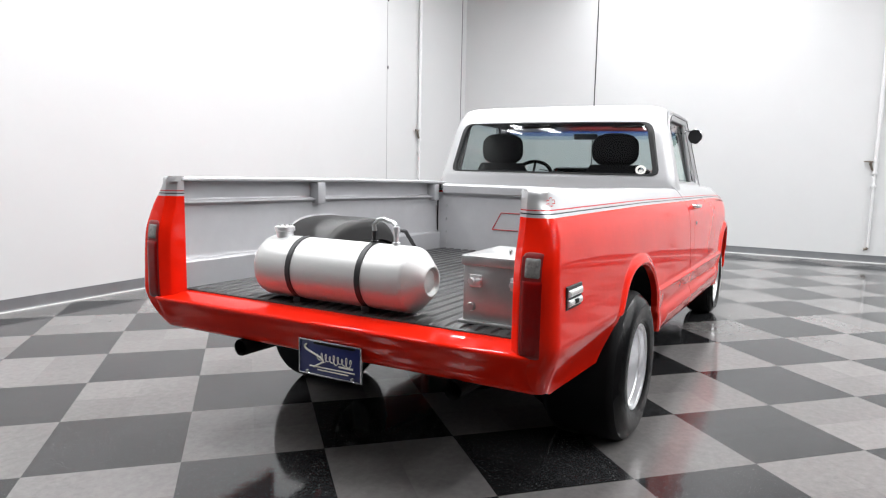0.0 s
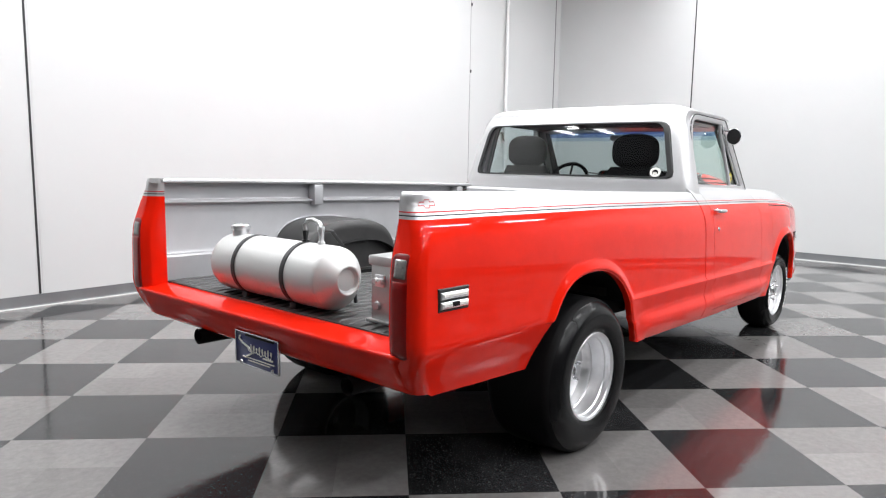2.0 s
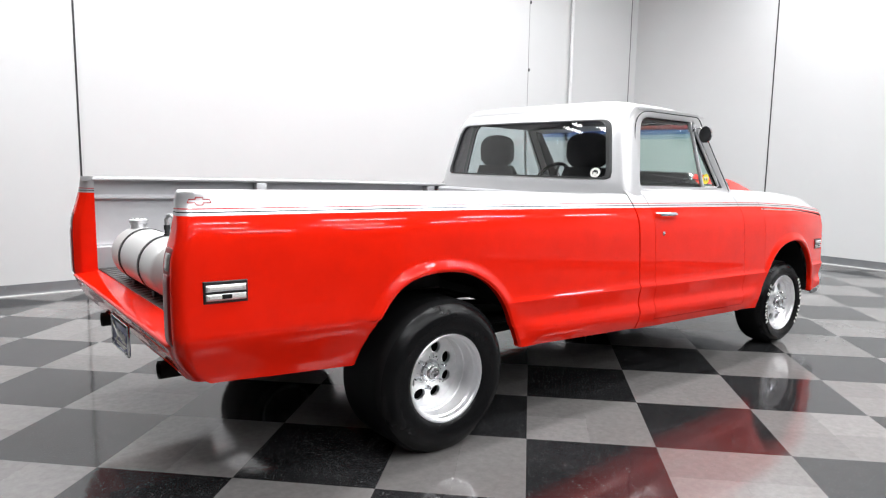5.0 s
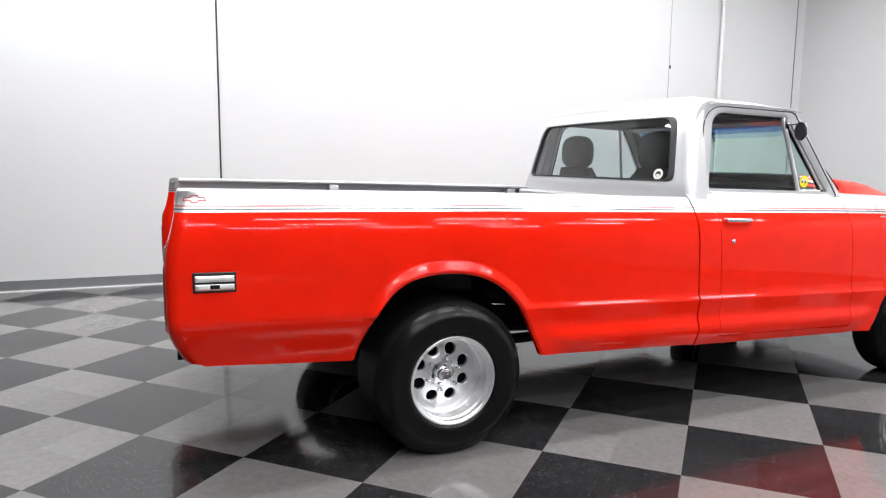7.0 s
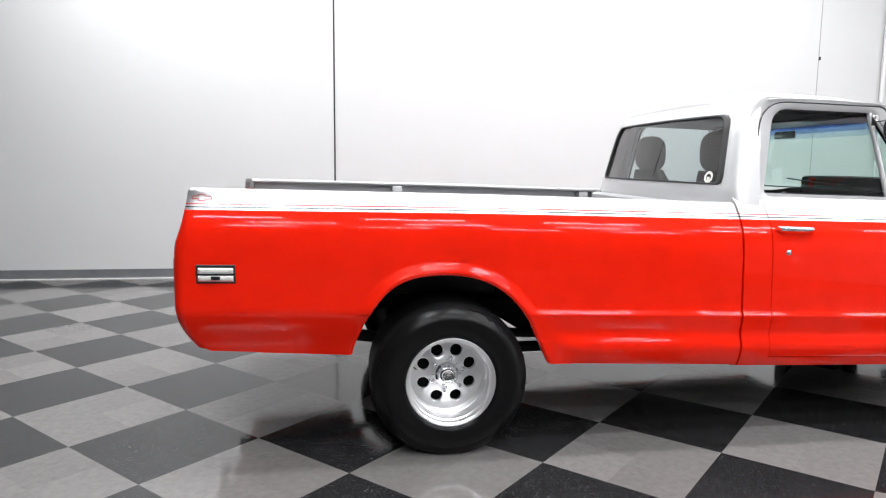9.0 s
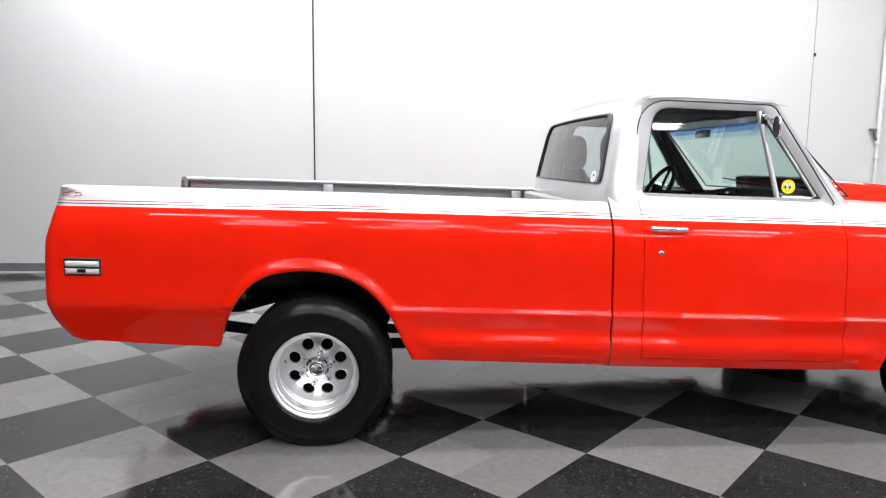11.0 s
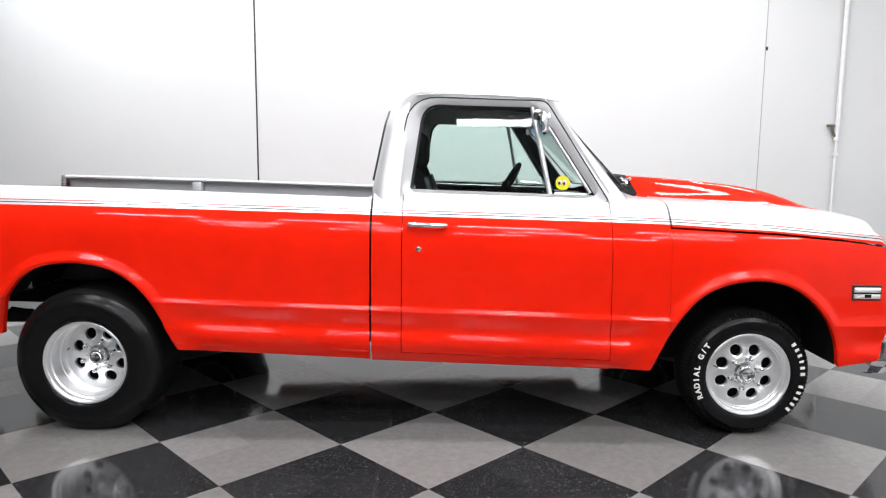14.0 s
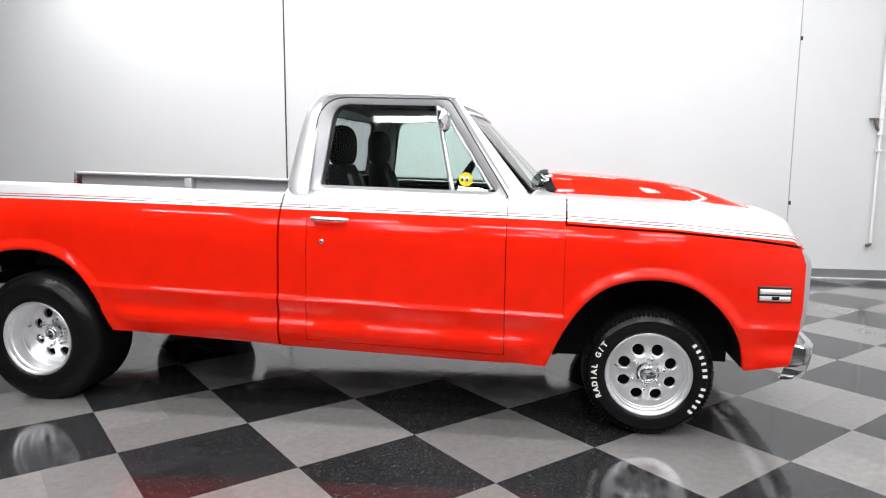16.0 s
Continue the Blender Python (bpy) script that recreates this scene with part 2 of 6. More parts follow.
def box(bm, lo, hi, bevel=0.0, seg=2, index=0):
    """Adds a box from corner to corner, bevelled."""
    tmp = bmesh.new()
    r = bmesh.ops.create_cube(tmp, size=1)
    for v in tmp.verts:
        v.co = Vector([(lo[k] + hi[k]) / 2 + v.co[k] * (hi[k] - lo[k]) for k in range(3)])
    if bevel > 0:
        bmesh.ops.bevel(tmp, geom=list(tmp.edges), offset=bevel, segments=seg, affect="EDGES", profile=0.5)
    join(bm, tmp, index=index)


def join(bm, tmp, m=None, index=0):
    """Moves the geometry of tmp into bm."""
    bm.verts.index_update()
    made = []
    for v in tmp.verts:
        made.append(bm.verts.new(m @ v.co if m is not None else v.co))
    tmp.verts.index_update()
    for f in tmp.faces:
        try:
            nf = bm.faces.new([made[v.index] for v in f.verts])
            nf.material_index = index if index else f.material_index
        except ValueError:
            pass
    tmp.free()


def grid(bm, rows, mats=None, close=False):
    """Adds quads between rows of points. mats: a material index for each band."""
    vs = [[bm.verts.new(p) for p in r] for r in rows]
    for i in range(len(vs) - 1):
        n = len(vs[i])
        for j in range(n if close else n - 1):
            k = (j + 1) % n
            q = []
            for v in (vs[i][j], vs[i][k], vs[i + 1][k], vs[i + 1][j]):
                if not any((v.co - u.co).length < 1e-5 for u in q):
                    q.append(v)
            if len(q) >= 3:
                try:
                    f = bm.faces.new(q)
                    f.material_index = mats[i] if mats else 0
                except ValueError:
                    pass
    return vs


def lathe(bm, profile, centre, axis="y", seg=48, index=0, mats=None):
    """Revolves (radius, along) points about an axis through centre."""
    rows = []
    for r, a in profile:
        ring = []
        for k in range(seg):
            t = 2 * math.pi * k / seg
            c, s = r * math.cos(t), r * math.sin(t)
            off = {"y": (c, a, s), "x": (a, c, s), "z": (c, s, a)}[axis]
            ring.append(Vector(centre) + Vector(off))
        rows.append(ring)
    grid(bm, rows, mats if mats else [index] * (len(rows) - 1), close=True)


def tube(bm, pts, r, seg=10, index=0, caps=True):
    """Adds a round bar along points."""
    pts = [Vector(p) for p in pts]
    rows = []
    for i, p in enumerate(pts):
        d = (pts[min(i + 1, len(pts) - 1)] - pts[max(i - 1, 0)]).normalized()
        up = Vector((0, 0, 1)) if abs(d.z) < 0.9 else Vector((1, 0, 0))
        a = d.cross(up).normalized()
        b = d.cross(a)
        rows.append([p + (a * math.cos(2 * math.pi * k / seg) + b * math.sin(2 * math.pi * k / seg)) * r for k in range(seg)])
    vs = grid(bm, rows, [index] * (len(rows) - 1), close=True)
    if caps:
        for ring in (vs[0], vs[-1]):
            f = bm.faces.new(ring)
            f.material_index = index


def thing(name, label, category, at=(0, 0, 0), group=""):
    ob = new(name)
    ob.location = at
    ob.empty_display_size = 0.2
    return tagged(ob, label, category, group)


def edge_return(bm, shift):
    """Turns every open edge inward by the shift function, to give sheet metal its depth."""
    edges = [e for e in bm.edges if len(e.link_faces) == 1]
    r = bmesh.ops.extrude_edge_only(bm, edges=edges)
    for v in [g for g in r["geom"] if isinstance(g, bmesh.types.BMVert)]:
        v.co += shift(v.co)


# ---- the room ----
X0, X1, Y0, Y1, H = -13.0, 7.62, -12.0, 5.21, 4.5
TH = 0.2


def slab(name, lo, hi, material, label, category="wall"):
    bm = bmesh.new()
    box(bm, lo, hi)
    ob = part(name, bm, material, smooth=False)
    return tagged(ob, label, category, kind="structure")


wall_north = slab("wall_north", (X0 - TH, Y1, -0.1), (X1 + TH, Y1 + TH, H), WALL, "smooth white painted wall panels behind the truck")
wall_east = slab("wall_east", (X1, Y0, -0.1), (X1 + TH, Y1, H), WALL, "smooth white painted end wall")
# Unseen wall, coloured dark in place of a dim hall on the camera's side.
wall_south = slab("wall_south", (X0 - TH, Y0 - TH, -0.1), (X1 + TH, Y0, H), WALL_DARK, "unseen wall, dark to stand in for a dim hall")
# Unseen closing wall; its grey holds light off the truck's rear.
wall_west = slab("wall_west", (X0 - TH, Y0, -0.1), (X0, Y1, H), WALL_GREY, "unseen wall, kept grey to dim the truck's rear")
ceiling = slab("ceiling", (X0 - TH, Y0 - TH, H), (X1 + TH, Y1 + TH, H + 0.15), CEIL, "white painted ceiling with strip lights", "ceiling")


def baseboard(name, a, b, inward):
    """Grey cove base with a pale sealed foot along a wall from a to b."""
    a, b, n = Vector((*a, 0)), Vector((*b, 0)), Vector((*inward, 0))
    prof = [(0.0, 0.108), (0.006, 0.108), (0.008, 0.100), (0.008, 0.022), (0.014, 0.010), (0.020, 0.006)]
    bm = bmesh.new()
    grid(bm, [[p + n * o + Vector((0, 0, z)) for p in (a, b)] for o, z in prof])
    ob = part(name, bm, BASE)
    tagged(ob, "dark grey vinyl cove baseboard", "baseboard", kind="structure")
    bm = bmesh.new()
    grid(bm, [[p + n * o + Vector((0, 0, z)) for p in (a, b)] for o, z in ((0.018, 0.010), (0.026, 0.010), (0.030, 0.001))])
    part("caulk_line", bm, BASE_EDGE, ob, "pale sealant line")


baseboard("baseboard", (X0, Y1), (X1, Y1), (0, -1))
baseboard("baseboard", (X1, Y1), (X1, Y0), (-1, 0))
baseboard("baseboard", (X1, Y0), (X0, Y0), (0, 1))
baseboard("baseboard", (X0, Y0), (X0, Y1), (1, 0))


def seam(lo, hi, material, label):
    bm = bmesh.new()
    box(bm, lo, hi, 0.001, 1)
    return tagged(part("trim", bm, material), label, "panel joint", kind="structure")


seam((-0.985, Y1 - 0.004, 0.11), (-0.967, Y1 + 0.01, H), SEAM, "dark open joint between wall panels")
seam((-0.952, Y1 - 0.003, 0.11), (-0.930, Y1 + 0.01, H), WALL, "narrow white strip beside a wall joint")
seam((5.056, Y1 - 0.003, 0.11), (5.066, Y1 + 0.01, H), SEAM_THIN, "thin grey joint between wall panels")
seam((X1 - 0.004, 2.790, 0.11), (X1 + 0.01, 2.808, H), SEAM, "dark open joint in the end wall")
# The grey strip at x 7.44 stands in for the wall corner's line.
seam((7.440, Y1 - 0.006, 0.11), (7.456, Y1 + 0.01, H), SEAM_MID, "grey strip drawn for the line of the wall corner")
for z in (0.86, 2.69, 3.66):
    bm = bmesh.new()
    box(bm, (5.060, Y1 - 0.012, z - 0.022), (5.086, Y1, z + 0.022), 0.004)
    tagged(part("wall_latch", bm, SEAM), "small dark latch on a wall joint", "latch", "wall latches")


def wall_pipe(x, y, nx, ny, low, valve, top):
    """White pipe down a wall with couplings, a brass valve and an open end."""
    along = Vector((ny, -nx, 0))
    out = Vector((nx, ny, 0))
    p = Vector((x, y, 0)) + out * 0.045
    th = thing("wall_pipe", "white painted pipe with brass valve on the wall", "pipe", p + Vector((0, 0, low)))
    def put(nm, bm, m, lb=""):
        o = part(nm, bm, m, th, lb)
        o.matrix_parent_inverse = th.matrix_basis.inverted()
        return o
    bm = bmesh.new()
    tube(bm, [p + Vector((0, 0, z)) for z in (low, valve - 0.12)], 0.016, 14)
    put("lower_tube", bm, PIPE)
    bm = bmesh.new()
    tube(bm, [p + Vector((0, 0, z)) for z in (valve - 0.12, top)], 0.026, 14)
    put("upper_tube", bm, PIPE)
    bm = bmesh.new()
    tube(bm, [p + Vector((0, 0, low)), p + Vector((0, 0, low - 0.02)) + along * 0.01, p + Vector((0, 0, low - 0.03)) + along * 0.05], 0.018, 12)
    put("elbow", bm, BRASS, "weathered brass outlet")
    for z in (valve - 0.30, valve - 0.12, valve + 0.05, valve + 0.30):
        bm = bmesh.new()
        lathe(bm, [(0.0, -0.014), (0.032, -0.014), (0.034, 0), (0.032, 0.014), (0.0, 0.014)], p + Vector((0, 0, z)), "z", 16)
        put("coupling", bm, PIPE)
    bm = bmesh.new()
    tube(bm, [p + Vector((0, 0, valve - 0.1)), p + Vector((0, 0, valve - 0.06)) + along * 0.04, p + Vector((0, 0, valve)) + along * 0.06, p + Vector((0, 0, valve + 0.04)) + along * 0.06], 0.016, 10)
    box(bm, p + Vector((0, 0, valve + 0.03)) + along * 0.03 - Vector((0.012, 0.012, 0)), p + Vector((0, 0, valve + 0.05)) + along * 0.13 + Vector((0.012, 0.012, 0)), 0.004)
    put("valve", bm, BRASS, "brass lever valve")
    return th


wall_pipe(5.95, Y1, 0, -1, 0.42, 1.76, H)
wall_pipe(X1, -1.235, -1, 0, 0.22, 1.38, H)


def ceiling_light(x, y):
    """Strip fixture with a curved glowing diffuser, under the ceiling."""
    th = thing("ceiling_light", "white strip light with a glowing diffuser under the ceiling", "ceiling light", (x, y, H), "ceiling strip lights")
    bm = bmesh.new()
    box(bm, (-0.66, -0.17, -0.06), (0.66, 0.17, 0.0), 0.008)
    part("housing", bm, FIXTURE, th)
    bm = bmesh.new()
    grid(bm, [[Vector((x, 0.14 * math.sin(t), -0.062 - 0.045 * math.cos(t))) for t in np.linspace(-math.pi / 2, math.pi / 2, 9)] for x in (-0.61, 0.61)])
    part("diffuser", bm, DIFFUSER, th, "glowing curved diffuser")
    for dx in (-0.63, 0.63):
        bm = bmesh.new()
        box(bm, (dx - 0.015, -0.155, -0.13), (dx + 0.015, 0.155, -0.058), 0.004)
        part("socket", bm, FIXTURE, th)
    return th


first = None
for row, y in enumerate((-7.2, -5.2, -3.3, -1.5, 0.4, 2.2, 3.7)):
    # The fifth lamp of rows 2, 4 and 5 is added to brighten the end wall.
    for col in range(5 if row in (2, 4, 5) else 4):
        x = -2.1 + col * 2.12 + (0.6 if row % 2 else 0.0)
        if first is None:
            first = ceiling_light(x, y)
        else:
            copy_thing(first, pose(x, y, H))
# Two further lamps, added only to lift the left part of the north wall.
for x, y in ((-3.3, 3.0), (-3.3, 4.2)):
    copy_thing(first, pose(x, y, H))

bm = bmesh.new()
box(bm, (X0 - TH, Y0 - TH, -0.1), (X1 + TH, Y1 + TH, -0.004))
floor = tagged(part("floor", bm, JOINT, smooth=False), "glossy black and grey chequered vinyl tile floor", "floor", kind="structure")


# ---- the truck ----
YC, RAKE = 1.12, 0.0195
truck = thing("pickup_truck", "red and silver classic pickup truck on a chequered floor", "pickup truck", (1.0, YC, 0))


def P(x, w, z):
    """A body point: x ahead, w out to the right of the centre line, z above the raked datum."""
    return Vector((set_back(x), YC - w, z - RAKE * x - 0.008 * max(0.0, x + 0.2)))


def set_back(x):
    """Draws the nose of the truck back by a small, growing amount."""
    return x - 0.023 * max(0.0, x - 2.3)


def unset(x):
    return x if x < 2.3 else (x - 0.023 * 2.3) / (1 - 0.023)


def tpart(name, bm, materials, parent=None, label="", sharp=38):
    """A truck part whose mesh is built in place."""
    par = truck if parent is None else parent
    ob = part(name, bm, materials, par, label, sharp)
    if par is truck:
        ob.matrix_parent_inverse = truck.matrix_basis.inverted()
    return ob


SEC = [(0.390, 0.975), (0.405, 0.985), (0.42, 0.9935), (0.44, 1.003), (0.465, 1.0118), (0.485, 1.0175), (0.50, 1.0206), (0.515, 1.0208), (0.53, 1.0160), (0.545, 1.0070), (0.56, 1.0010), (0.575, 1.0008),
       (0.59, 1.0045), (0.608, 1.0075), (0.626, 1.0110), (0.640, 1.0142), (0.650, 1.0168), (0.656, 1.0176), (0.659, 1.0168), (0.676, 1.0060), (0.682, 1.0047), (0.69, 1.0038), (0.73, 1.002),
       (0.80, 0.999), (0.88, 0.995), (0.96, 0.990), (1.02, 0.981), (1.05, 0.973), (1.075, 0.963), (1.10, 0.948), (1.125, 0.931),
       (1.15, 0.916), (1.17, 0.900), (1.19, 0.878), (1.21, 0.850), (1.24, 0.80)]
LOW = [(0.39, 0.912), (0.47, 0.936), (0.513, 0.950), (0.54, 0.961), (0.57, 0.973), (0.60, 0.985), (0.63, 0.996), (0.65, 1.003), (0.665, 1.0065), (0.68, 1.0065), (0.70, 1.0045), (0.74, 1.002), (0.80, 0.999)]


def smooth_line(pts, z, sigma):
    """A polyline sampled on z and softened."""
    v = np.interp(z, [a for a, b in pts], [b for a, b in pts])
    step = z[1] - z[0]
    n = int(3.5 * sigma / step) + 1
    k = np.exp(-0.5 * (np.arange(-n, n + 1) * step / sigma) ** 2)
    return np.convolve(np.pad(v, n, mode="reflect", reflect_type="odd"), k / k.sum(), mode="valid")


def taper(x):
    return 0.095 * max(0.0, (x - 2.75) / 0.8) ** 1.6 if x > 2.75 else 0.0


ARCH_R = [(-0.848, 0.430), (-0.844, 0.468), (-0.817, 0.545), (-0.785, 0.619), (-0.742, 0.690), (-0.694, 0.750), (-0.645, 0.787), (-0.593, 0.811),
          (-0.512, 0.827), (-0.428, 0.832), (-0.355, 0.828), (-0.289, 0.816), (-0.215, 0.787), (-0.148, 0.744), (-0.100, 0.697), (-0.058, 0.642), (-0.028, 0.585), (0.0, 0.523), (0.061, 0.40)]
ARCH_F = [(2.345, 0.40), (2.395, 0.520), (2.447, 0.619), (2.500, 0.698), (2.561, 0.765), (2.630, 0.813), (2.702, 0.843), (2.790, 0.862), (2.881, 0.866), (2.960, 0.856),
          (3.035, 0.833), (3.110, 0.787), (3.181, 0.722), (3.232, 0.655), (3.268, 0.581), (3.284, 0.520), (3.290, 0.440)]


def smooth_curve(pts, n):
    """Catmull-Rom resampling of a list of 2D points."""
    out = []
    for i in range(len(pts) - 1):
        p0, p1, p2, p3 = (np.array(pts[max(i - 1, 0)]), np.array(pts[i]), np.array(pts[i + 1]), np.array(pts[min(i + 2, len(pts) - 1)]))
        for k in range(n):
            t = k / n
            out.append(tuple(0.5 * (2 * p1 + (p2 - p0) * t + (2 * p0 - 5 * p1 + 4 * p2 - p3) * t * t + (3 * p1 - p0 - 3 * p2 + p3) * t ** 3)))
    out.append(tuple(pts[-1]))
    return out


ARCH_R = smooth_curve(ARCH_R, 3)
ARCH_F = smooth_curve(ARCH_F, 3)
AR, AF = np.array(ARCH_R), np.array(ARCH_F)


def dense(a, n):
    d = np.r_[0, np.cumsum(np.hypot(*np.diff(a, axis=0).T))]
    u = np.linspace(0, d[-1], n)
    return np.stack([np.interp(u, d, a[:, 0]), np.interp(u, d, a[:, 1])], 1)


def soften(a, sigma):
    n = 3 * sigma
    k = np.exp(-0.5 * (np.arange(-n, n + 1) / sigma) ** 2)
    return np.stack([np.convolve(np.pad(a[:, c], n, mode="reflect", reflect_type="odd"), k / k.sum(), mode="valid") for c in (0, 1)], 1)


AR, AF = soften(dense(AR, 500), 14), soften(dense(AF, 500), 14)


def sill(x):
    """Lower edge of the body along x."""
    return float(np.interp(x, [-1.60, -1.49, -1.18, -0.86, -0.80, 0.0, 0.06, 0.96, 1.0, 2.35, 3.29, 3.48, 3.6],
                           [0.482, 0.479, 0.467, 0.453, 0.45, 0.43, 0.423, 0.411, 0.405, 0.410, 0.450, 0.472, 0.49]))


def low(x):
    z = sill(x)
    for a in (AR, AF):
        if a[0, 0] < x < a[-1, 0]:
            z = max(z, float(np.interp(x, a[:, 0], a[:, 1])))
    return z


# half width of the body as a smooth field over x and z, with the flared lips round the wheel openings
FX0, FZ0, FDX, FDZ = -1.70, 0.39, 0.005, 0.002
FXS = FX0 + FDX * np.arange(1085)
FZS = FZ0 + FDZ * np.arange(425)


def field():
    near = np.exp(-((FZS - 0.660) / 0.028) ** 2)
    main = smooth_line(SEC, FZS, 0.0026) * near + smooth_line(SEC, FZS, 0.014) * (1 - near)
    tuck = smooth_line(LOW, FZS, 0.016)
    tuck = np.where(FZS < 0.76, tuck, main)
    mix = np.clip((-0.50 - FXS) / 0.25, 0, 1)
    mix = mix * mix * (3 - 2 * mix)
    w = main[None, :] * (1 - mix[:, None]) + tuck[None, :] * mix[:, None]
    w = w - np.array([taper(x) for x in FXS])[:, None]
    for a in (AR, AF):
        i0, i1 = int((a[0, 0] - 0.12 - FX0) / FDX), int((a[-1, 0] + 0.12 - FX0) / FDX)
        gx, gz = np.meshgrid(FXS[i0:i1], FZS[:275], indexing="ij")
        d = np.full(gx.shape, 9.0)
        for k in range(0, len(a), 50):
            b = a[k:k + 50]
            d = np.minimum(d, np.sqrt((gx[..., None] - b[:, 0]) ** 2 + (gz[..., None] - b[:, 1]) ** 2).min(axis=2))
        g = np.clip((d - 0.008) / 0.054, 0, 1)
        g = 1 - g * g * (3 - 2 * g)
        sub = w[i0:i1, :275]
        lip = 1.0195 - 0.004 * np.clip((gz - 0.68) / 0.15, 0, 1) - np.array([taper(x) for x in FXS[i0:i1]])[:, None]
        fade = np.clip((gz - 0.60) / 0.08, 0, 1)
        lip = sub + (lip - sub) * fade * fade * (3 - 2 * fade)
        near_arch = 1 - np.clip(d / 0.17, 0, 1)
        near_arch = near_arch * near_arch * (3 - 2 * near_arch)
        under = np.clip((0.652 - gz) / 0.012, 0, 1) * (gx > (a[0, 0] + a[-1, 0]) / 2 if a is AR else gx > 0)
        straight = 1.0165 - 0.013 * np.clip((0.652 - gz) / 0.25, 0, 1) - np.array([taper(x) for x in FXS[i0:i1]])[:, None]
        sub = sub + (straight - sub) * near_arch * under
        lip = np.where(gz < 0.652, np.minimum(lip, sub + 0.004), lip)
        gap = np.sqrt((lip - sub) ** 2 + 1e-5) * 0.5 + (lip - sub) * 0.5
        w[i0:i1, :275] = sub + gap * g - 0.010 * np.clip(1 - d / 0.012, 0, 1) ** 2
    return w


FIELD = field()
GRAD_X, GRAD_Z = np.gradient(FIELD, FDX, FDZ)


def lookup(f, x, z):
    i = min(max((x - FX0) / FDX, 0), FIELD.shape[0] - 1.001)
    j = min(max((z - FZ0) / FDZ, 0), FIELD.shape[1] - 1.001)
    a, b = int(i), int(j)
    u, v = i - a, j - b
    return float(f[a, b] * (1 - u) * (1 - v) + f[a + 1, b] * u * (1 - v) + f[a, b + 1] * (1 - u) * v + f[a + 1, b + 1] * u * v)


def wbody(x, z):
    """Half width of the body at x and z."""
    return lookup(FIELD, x, z)


def wsec(x, z):
    return wbody(x, max(z, 0.95)) if z > 0.9 else wbody(x, z)


def stripe(x):
    return float(np.interp(x, [-1.6, 2.1, 2.43, 2.95, 3.48, 3.6], [1.104, 1.124, 1.124, 1.110, 1.076, 1.066]))


BANDS = [0.0165, 0.0125, 0.0045, 0.0005, -0.0095]
LOWER = [1.09, 1.08, 1.07, 1.06, 1.05, 1.04, 1.03, 1.02, 1.00, 0.98, 0.96] + [0.945 - 0.0075 * k for k in range(31)] + [0.713, 0.705, 0.698, 0.692, 0.687, 0.683] + [0.680 - 0.003 * k for k in range(16)] + [0.630 - 0.008 * k for k in range(28)] + [0.41, 0.405]
PAINT = [SILVER, RED, PIN_RED, PIN_BLACK]


def columns(a, b, step=0.025):
    xs = list(np.linspace(a, b, max(2, int((b - a) / step) + 1)))
    for arch in (AR, AF):
        xs += [float(x) for x, z in arch[::5] if a < x < b] + [float(x) for x in np.arange(arch[0, 0] - 0.1, arch[-1, 0] + 0.1, 0.009) if a < x < b]
    xs = sorted(xs)
    keep = [xs[0]]
    for x in xs[1:-1]:
        if x - keep[-1] > 0.004 and xs[-1] - x > 0.004:
            keep.append(x)
    return keep + [xs[-1]]


RZ = np.linspace(0.45, 1.22, 400)
RX = smooth_line([(0.40, -1.43), (0.50, -1.522), (0.55, -1.556), (0.60, -1.577), (0.65, -1.588), (0.69, -1.590), (0.76, -1.590), (0.85, -1.590), (0.93, -1.586), (0.97, -1.578), (1.02, -1.562), (1.09, -1.547), (1.16, -1.541), (1.19, -1.532), (1.25, -1.51)], RZ, 0.014)


def rear_x(z):
    return float(np.interp(z, RZ, RX))


CORNER = 0.05


def side_point(u, z, w_top=None):
    """A point (x, w) of the bed side: u runs forward from the rear corner; below 0 it turns round the corner, across the post and into the opening."""
    xs = rear_x(z) + CORNER
    if u >= 0:
        x = xs + u * (-1.25 - xs) / 0.25 if u < 0.25 else -1.5 + u
        return x, (wbody(x, z) if w_top is None else w_top)
    w0 = wbody(xs, z) if w_top is None else w_top
    if u > -0.07:
        t = -u / 0.07 * math.pi / 2
        return xs - CORNER * math.sin(t), w0 - 0.045 * (1 - math.cos(t))
    w1 = w0 - 0.045
    marks = [(-0.07, 0.0, w1), (-0.12, 0.0, min(w1, 0.870)), (-0.16, 0.030, 0.838), (-0.163, 0.036, 0.834), (-0.30, None, 0.824)]
    for (a, dx, wa), (b, dy, wb) in zip(marks, marks[1:]):
        if u >= b - 1e-9:
            t = (a - u) / (a - b)
            xa = rear_x(z) + dx
            xb = rear_x(z) + dy if dy is not None else -1.480
            return xa + (xb - xa) * t, wa + (wb - wa) * t
    return -1.480, 0.824


